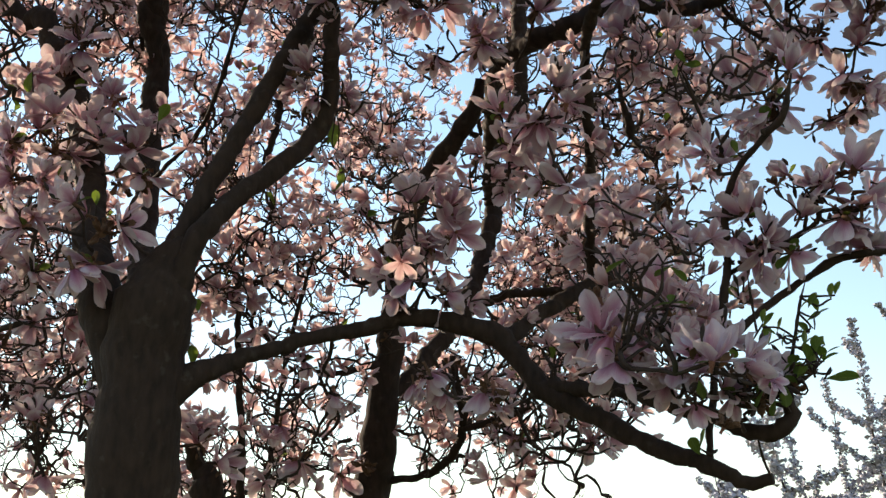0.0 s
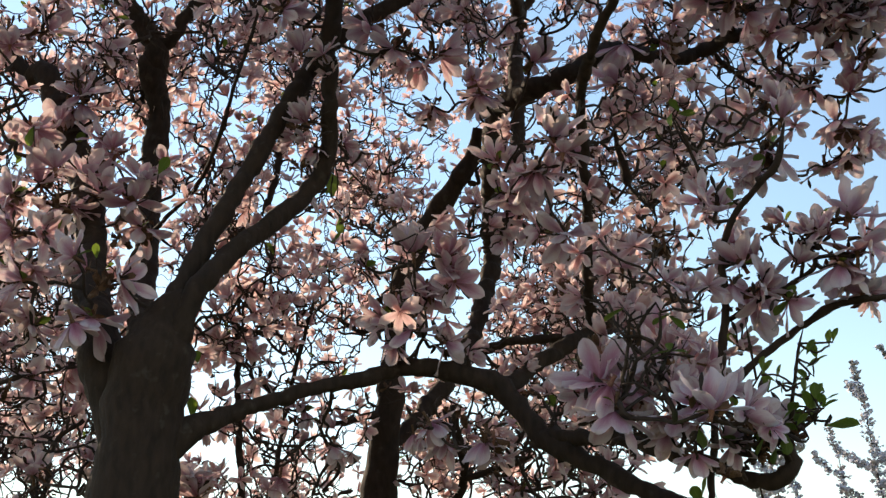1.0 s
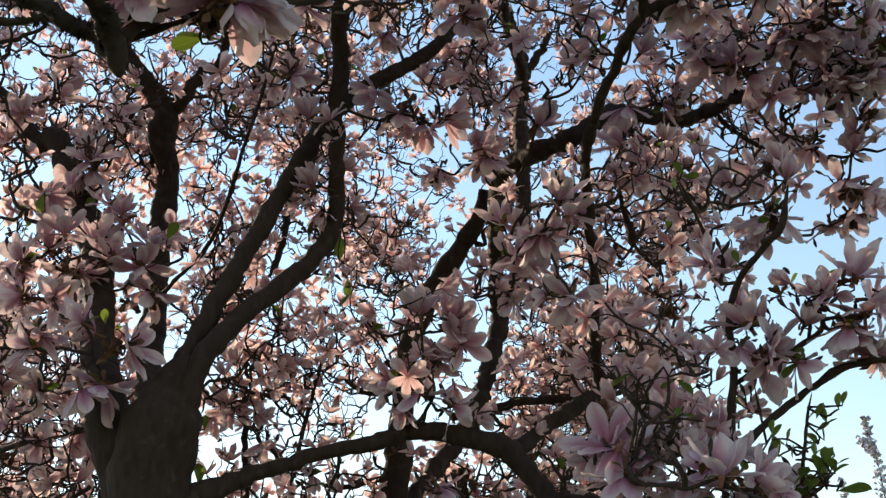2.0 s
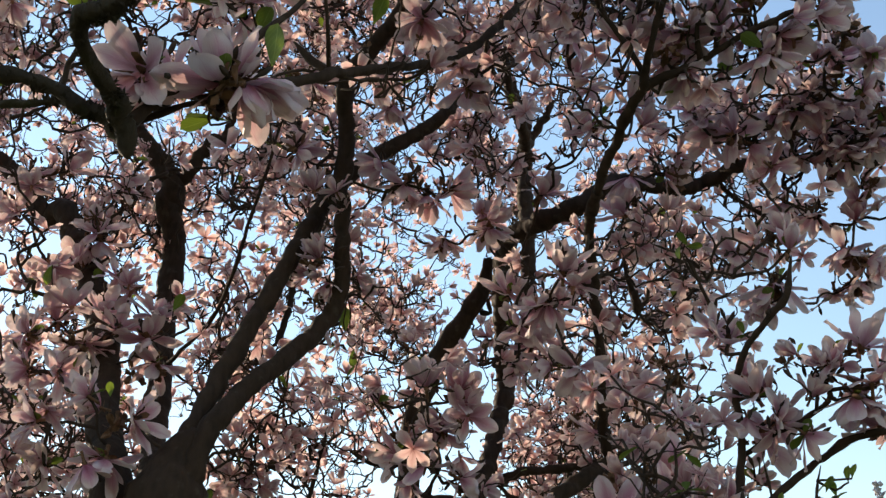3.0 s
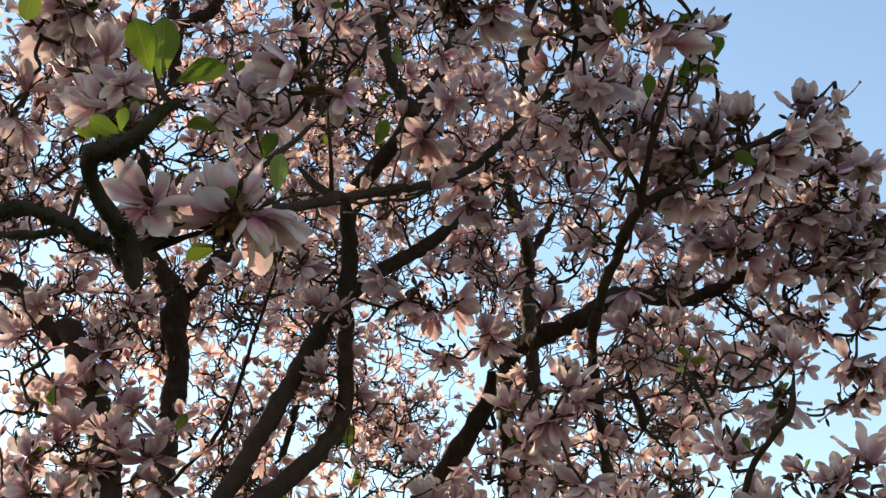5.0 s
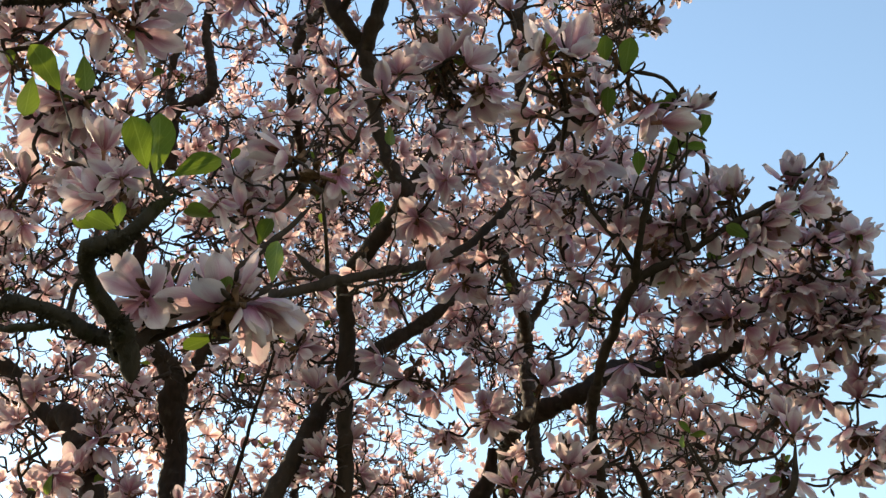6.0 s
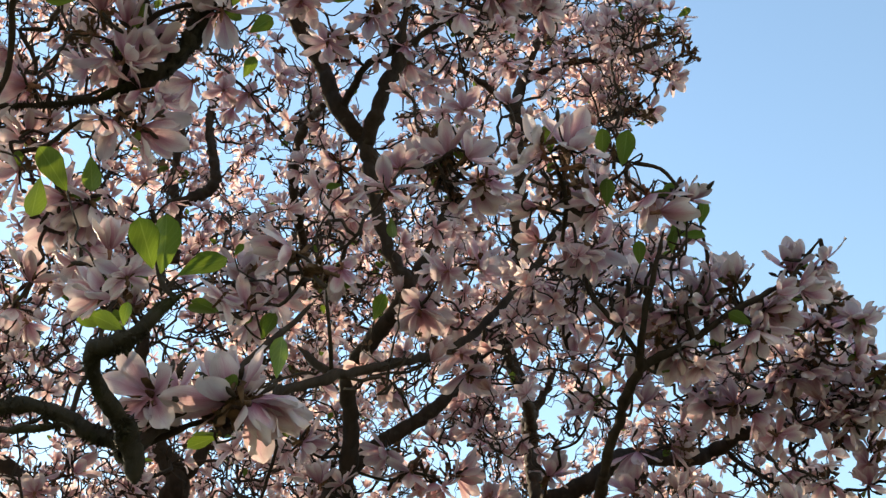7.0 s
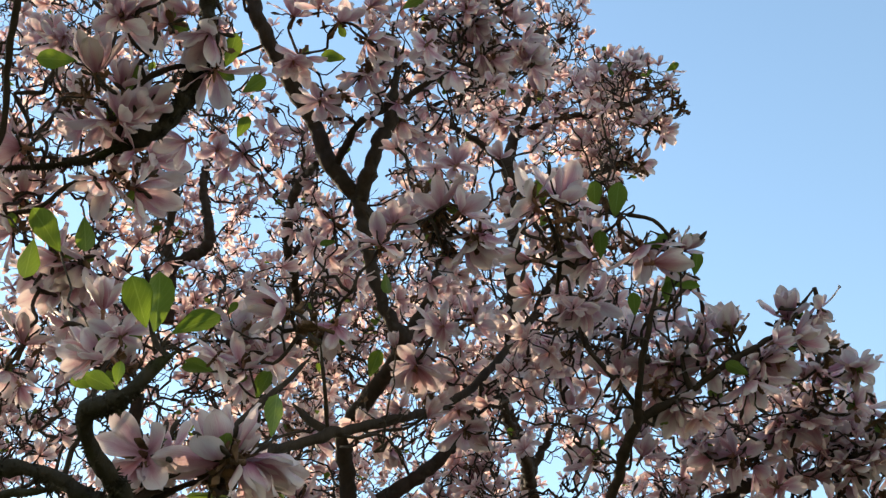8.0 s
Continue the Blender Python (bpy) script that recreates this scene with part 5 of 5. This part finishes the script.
flowers(front_tree, [(-0.715, 1.500, 3.161, 0.095, 70, -120, 0.45), (-0.765, 1.520, 3.192, 0.085, 75, 170, 0.30), (-0.546, 2.000, 3.533, 0.105, 60, -80, 0.55), (-0.496, 2.050, 3.626, 0.100, 80, -20, 0.50), (-1.104, 1.900, 3.841, 0.110, 150, -90, 0.40), (-1.183, 1.950, 3.975, 0.110, 130, 160, 0.50), (-0.976, 1.550, 4.242, 0.115, 40, -120, 0.10), (-0.884, 1.600, 4.124, 0.115, 120, -60, 0.50), (-1.167, 1.600, 4.111, 0.120, 100, 170, 0.35), (-1.446, 1.900, 5.341, 0.110, 120, -90, 0.50), (-0.855, 1.800, 4.266, 0.115, 110, -10, 0.40), (-1.192, 1.700, 3.999, 0.110, 120, -140, 0.40)], 81)
young_leaves(front_tree, [(-0.511, 1.162, 2.914, 0.099, -36, -99), (-0.496, 1.163, 2.902, 0.108, -54, -68), (-0.477, 1.199, 2.928, 0.100, -10, -15), (-0.996, 2.244, 3.764, 0.112, 0, -176), (-1.014, 2.282, 3.875, 0.098, -37, -48), (-0.695, 2.210, 3.722, 0.091, -23, -157), (-0.431, 1.562, 2.810, 0.089, 0, -168), (-0.464, 1.545, 2.806, 0.069, 12, 164), (-0.344, 1.549, 2.800, 0.078, -44, -60), (-0.577, 1.250, 2.848, 0.068, -28, -165), (-0.582, 1.252, 2.861, 0.046, -54, -70), (-0.516, 2.053, 3.467, 0.082, -55, -51), (-0.372, 1.628, 3.000, 0.096, -60, -66), (-0.625, 1.955, 3.495, 0.082, -8, -168)], 0)
young_leaves(front_tree, [(-0.510, 2.036, 3.455, 0.082, -39, -45), (-0.786, 1.662, 3.244, 0.085, -3, -178), (-0.889, 1.474, 3.503, 0.125, -35, -122), (-0.948, 1.442, 3.526, 0.100, 54, 113), (-0.857, 1.479, 3.638, 0.090, 41, 95), (-0.219, 2.287, 3.704, 0.091, -49, -53), (-0.362, 2.096, 3.660, 0.087, -49, -85), (-0.332, 2.107, 3.675, 0.087, -10, -28), (0.457, 1.634, 3.655, 0.078, -37, -86), (0.505, 1.643, 3.625, 0.097, -45, -71), (0.311, 1.566, 3.611, 0.082, -62, -83), (0.460, 1.731, 3.565, 0.078, -40, -85), (0.606, 1.751, 3.607, 0.067, -20, -18), (0.644, 1.891, 3.574, 0.082, -31, -37)], 14)
young_leaves(front_tree, [(0.679, 1.874, 3.587, 0.082, -38, -60), (0.671, 1.878, 3.581, 0.075, 7, -3), (0.732, 1.851, 3.588, 0.068, -47, -70), (0.654, 1.921, 3.556, 0.068, -36, -86), (0.578, 2.004, 3.597, 0.070, -51, -84), (-0.159, 2.352, 4.235, 0.077, 51, 95), (-0.020, 2.010, 5.474, 0.105, -6, -27), (-0.530, 1.410, 4.171, 0.101, -43, -54), (-0.535, 1.380, 4.135, 0.100, -13, -171), (-0.971, 1.388, 4.249, 0.106, 5, -168), (-0.746, 1.330, 4.122, 0.100, 29, 119), (-0.550, 1.663, 4.420, 0.096, -7, -27), (-0.840, 2.598, 5.483, 0.114, -26, -51), (-0.420, 3.508, 3.238, 0.097, -69, -90)], 28)
young_leaves(front_tree, [(-0.389, 3.545, 3.180, 0.069, 67, 90), (-0.805, 3.184, 2.307, 0.072, -59, -90), (-0.810, 3.214, 2.498, 0.049, -56, -90), (0.930, 2.490, 2.262, 0.043, -31, -3), (0.924, 2.493, 2.148, 0.058, -66, -115), (0.933, 2.477, 2.174, 0.048, -52, -36), (0.949, 2.468, 2.166, 0.048, -27, -14), (0.948, 2.470, 2.106, 0.087, -5, 0), (0.899, 2.508, 2.100, 0.058, -77, -90), (0.997, 2.458, 2.319, 0.039, -63, -68), (0.852, 2.484, 2.096, 0.057, 82, 90), (0.751, 2.749, 3.164, 0.051, -59, -164), (0.744, 2.749, 3.159, 0.058, -2, 5), (0.732, 2.767, 3.172, 0.047, 69, 160)], 42)
young_leaves(front_tree, [(1.488, 2.776, 3.854, 0.093, -48, -88), (1.207, 2.398, 3.791, 0.084, -47, -58), (0.932, 2.261, 3.552, 0.076, -32, -166), (-0.252, 1.950, 5.028, 0.095, -4, -163), (1.527, 3.333, 6.786, 0.091, -4, -29), (-1.285, 3.134, 3.004, 0.052, 71, 173), (-1.141, 3.079, 2.824, 0.050, -61, -90), (1.000, 2.690, 2.717, 0.054, -31, -180), (1.096, 2.646, 2.728, 0.054, -52, -57), (0.846, 2.636, 2.801, 0.043, -66, -145), (-0.967, 2.913, 2.486, 0.046, -16, -14), (-1.488, 3.635, 3.553, 0.063, -44, -48), (-1.471, 3.188, 3.388, 0.076, 61, 137), (-0.980, 3.119, 3.153, 0.070, -53, -31)], 56)
young_leaves(front_tree, [(0.923, 2.490, 2.131, 0.049, -64, -38), (0.958, 2.484, 2.154, 0.047, -50, -121), (0.920, 2.495, 2.192, 0.044, -77, -90), (0.904, 2.477, 2.279, 0.047, -51, -38), (0.918, 2.468, 2.300, 0.044, -28, -12), (0.987, 2.461, 2.310, 0.042, -77, -90), (0.870, 2.488, 2.232, 0.039, 66, 148), (0.875, 2.570, 2.246, 0.045, -32, -180), (0.875, 2.562, 2.250, 0.043, -67, -28), (0.867, 2.644, 2.297, 0.041, -71, -90), (0.828, 2.497, 2.066, 0.051, 61, 90), (0.791, 2.458, 2.078, 0.050, 54, 125), (0.642, 2.497, 2.109, 0.050, 72, 56), (0.745, 2.463, 2.136, 0.050, -24, -21)], 70)
young_leaves(front_tree, [(0.719, 2.856, 1.976, 0.062, -45, -134), (0.716, 2.837, 1.991, 0.062, -67, -30)], 84)

young_leaves(front_tree, [(0.880, 2.459, 2.205, 0.040, -50, -28), (0.896, 2.452, 2.182, 0.039, -50, -10), (0.937, 2.513, 2.235, 0.052, -27, -135), (0.931, 2.458, 2.169, 0.047, -58, -106), (0.974, 2.506, 2.203, 0.042, -15, -144), (0.874, 2.506, 2.144, 0.052, -24, -81), (0.873, 2.455, 2.104, 0.043, -35, -55), (0.837, 2.447, 2.116, 0.048, -33, -51), (0.779, 2.480, 2.067, 0.041, -45, -79), (0.756, 2.447, 2.074, 0.054, -20, -10)], 90)
young_leaves(front_tree, [(0.919, 2.507, 2.159, 0.038, -57, -4), (0.951, 2.496, 2.275, 0.043, -27, -20), (0.924, 2.456, 2.285, 0.045, -57, -40), (0.956, 2.476, 2.281, 0.042, -59, -139), (0.801, 2.446, 2.231, 0.046, -58, -18), (0.822, 2.483, 2.197, 0.046, -54, -113), (0.848, 2.520, 2.075, 0.041, -49, -99), (0.723, 2.491, 2.040, 0.045, -64, -59), (0.949, 2.475, 2.151, 0.048, -35, -8)], 92)
flowers(front_tree, [(0.879, 2.520, 2.089, 0.075, 55, -5, 0.50), (0.822, 2.520, 2.089, 0.075, 71, -108, 0.50), (0.768, 2.520, 2.118, 0.075, 37, -30, 0.50), (0.796, 2.520, 2.053, 0.075, 59, -85, 0.50), (0.913, 2.520, 2.133, 0.075, 104, -42, 0.50)], 91, dead=True)

boughs(back_tree, 128, ((-3.4, 1.6), (4.0, 6.8), (1.9, 7.2)), 8)
boughs(back_tree, 14, ((0.7, 2.6), (3.5, 5.0), (3.4, 5.4)), 12)
boughs(back_tree, 54, ((0.9, 2.0), (2.9, 4.2), (5.6, 7.3)), 13)
boughs(back_tree, 36, ((0.7, 1.75), (2.9, 4.2), (5.4, 7.4)), 31)
boughs(back_tree, 9, ((-0.6, 0.8), (3.5, 5.4), (1.9, 2.7)), 33)
boughs(front_tree, 11, ((0.45, 1.2), (2.7, 4.2), (2.2, 3.9)), 35)
boughs(back_tree, 5, ((0.5, 1.6), (3.4, 4.6), (2.6, 4.2)), 36)
boughs(front_tree, 16, ((-1.7, -0.6), (3.5, 5.2), (2.9, 4.7)), 37)
boughs(front_tree, 34, ((-3.0, -0.2), (2.9, 4.4), (2.6, 5.6)), 9)
boughs(front_tree, 40, ((-3.4, -1.2), (1.9, 3.4), (4.6, 7.4)), 17)
boughs(front_tree, 70, ((-3.2, -0.9), (1.9, 4.0), (4.3, 7.2)), 16)
# mostly unseen boughs on the left, added to hold off the low sun
boughs(front_tree, 20, ((-5.2, -2.2), (2.2, 6.2), (2.8, 6.2)), 15)
# unseen boughs over and behind the camera, added to shade the near flowers
boughs(front_tree, 140, ((-2.6, 0.6), (-1.8, 1.8), (4.2, 6.6)), 10)
boughs(front_tree, 70, ((-1.7, 0.5), (3.2, 5.4), (4.6, 7.4)), 19)
boughs(back_tree, 30, ((0.1, 1.3), (4.2, 6.2), (2.7, 4.4)), 23)
boughs(back_tree, 40, ((-2.6, -0.2), (4.6, 7.0), (3.4, 6.4)), 20)
clothe(front_tree, 0.132, 0.45, 20, 3, 0.70, 0.15, 0.06)
clothe(back_tree, 0.135, 0.52, 20, 4, 0.69, 0.15, 0.03)

for owner in (front_tree, back_tree):
    for heap, name, mat in zip(SPURS[owner.name], ("spur_mass", "scrap_mass"), (TWIG, HUSK)):
        tagged(under(new(name, heap.mesh(name, mat)), owner), kind="stuff")


# ---- farther trees ----
def far_tree(name, label, place, height, spread, limbs, twig_mat, bloom_mat, seed, clump, clump_size):
    """A tree a good way off: trunk, upswept limbs, feathery shoots set with small clumps."""
    rng = random.Random(seed)
    root = new(name)
    root.location = place
    tagged(root, label, "tree")
    trunk_top = height * 0.35
    under(new("trunk", mesh_of("trunk", *tube(spline([(0, 0, -0.05, 0.16), (0.03, 0, 0.5, 0.12), (0, 0.04, trunk_top, 0.09)], 0.1), 10, 0.2), BARK)), root)
    shoots, bloom = Heap(), Heap()
    for k in range(limbs):
        a, out = rng.uniform(0, 2 * math.pi), spread * rng.uniform(0.25, 1.0)
        top = height * (1.0 - 0.35 * (out / spread)) * rng.uniform(0.8, 1.0)
        end = np.array((math.cos(a) * out, math.sin(a) * out, top))
        path = spline([(0, 0, trunk_top * rng.uniform(0.5, 0.95), 0.035), (end[0] * 0.6, end[1] * 0.6, trunk_top + (top - trunk_top) * 0.2, 0.022), (end[0] * 0.92, end[1] * 0.92, trunk_top + (top - trunk_top) * 0.55, 0.012), (*end, 0.004)], 0.08)
        under(new("limb", mesh_of("limb", *tube(path, 6, 0.1), twig_mat)), root)
        for q in path[len(path) // 3:-3] if clump else ():
            for _ in range(clump):
                s = rng.uniform(0.5, 1.2) * clump_size
                m = np.array(facing(rng.uniform(0, 180), rng.uniform(0, 360), 0).to_3x3())
                bloom.add(BLOB[0] * s @ m.T + q[:3] + np.array([rng.gauss(0, 0.03) for _ in range(3)]), BLOB[1])
        for p in path[len(path) // 4:]:
            if rng.random() > (0.3 if clump else 0.6):
                continue
            way = np.array((rng.gauss(0, 1), rng.gauss(0, 1), rng.gauss(0.15, 0.35)))
            way /= np.linalg.norm(way)
            shoot = spline([(*p[:3], 0.005), (*(p[:3] + way * 0.14 + (0, 0, 0.03)), 0.004), (*(p[:3] + way * rng.uniform(0.24, 0.55) + (0, 0, 0.14)), 0.002)], 0.06)
            shoots.add(*tube(shoot, 4))
            for q in shoot:
                for _ in range(clump):
                    v, f = BLOB
                    s = rng.uniform(0.5, 1.2) * clump_size
                    m = np.array(facing(rng.uniform(0, 180), rng.uniform(0, 360), 0).to_3x3())
                    bloom.add(v * s @ m.T + q[:3] + np.array([rng.gauss(0, 0.022) for _ in range(3)]), f)
    tagged(under(new("shoot_mass", shoots.mesh("shoot_mass", twig_mat)), root), kind="stuff")
    if bloom.count:
        tagged(under(new("blossom_mass", bloom.mesh("blossom_mass", bloom_mat)), root), kind="stuff")
    return root


BLOB = (np.array([(1, 0, 0), (0.2, 0.9, 0.2), (-0.9, 0.3, 0), (0, -0.1, 0.8), (-0.3, -0.9, 0.1)]), [(0, 1, 3), (1, 2, 3), (2, 4, 3), (4, 0, 3)])
WHITE_BLOOM = plain_material("white_bloom", (0.36, 0.355, 0.39), (0.58, 0.57, 0.62), 12)
PALE_TWIG = bark_material("pale_twig", (0.06, 0.05, 0.045), (0.14, 0.12, 0.105), -0.3)
far_tree("cherry_tree", "small white-flowering tree with upswept feathery branches", (5.0, 10.9, 0), 5.2, 2.4, 24, PALE_TWIG, WHITE_BLOOM, 21, 12, 0.034)
far_tree("bare_tree", "distant bare tree with fine pale twigs", (2.6, 24.0, 0), 5.0, 2.2, 30, PALE_TWIG, WHITE_BLOOM, 22, 0, 0.02)

# ---- ground ----
xs = [-1500, -300, -60, -20, -8, -3, 0, 3, 8, 20, 60, 300, 1500]
ground_verts = [(x, y, 0.03 * noise.noise(Vector((x, y, 0))) - 0.0) for y in xs for x in xs]
n = len(xs)
ground_faces = [(j * n + i, j * n + i + 1, (j + 1) * n + i + 1, (j + 1) * n + i) for j in range(n - 1) for i in range(n - 1)]
tagged(new("ground", mesh_of("ground", ground_verts, ground_faces, GRASS)), "mown green lawn under the flowering trees", "lawn", kind="structure")
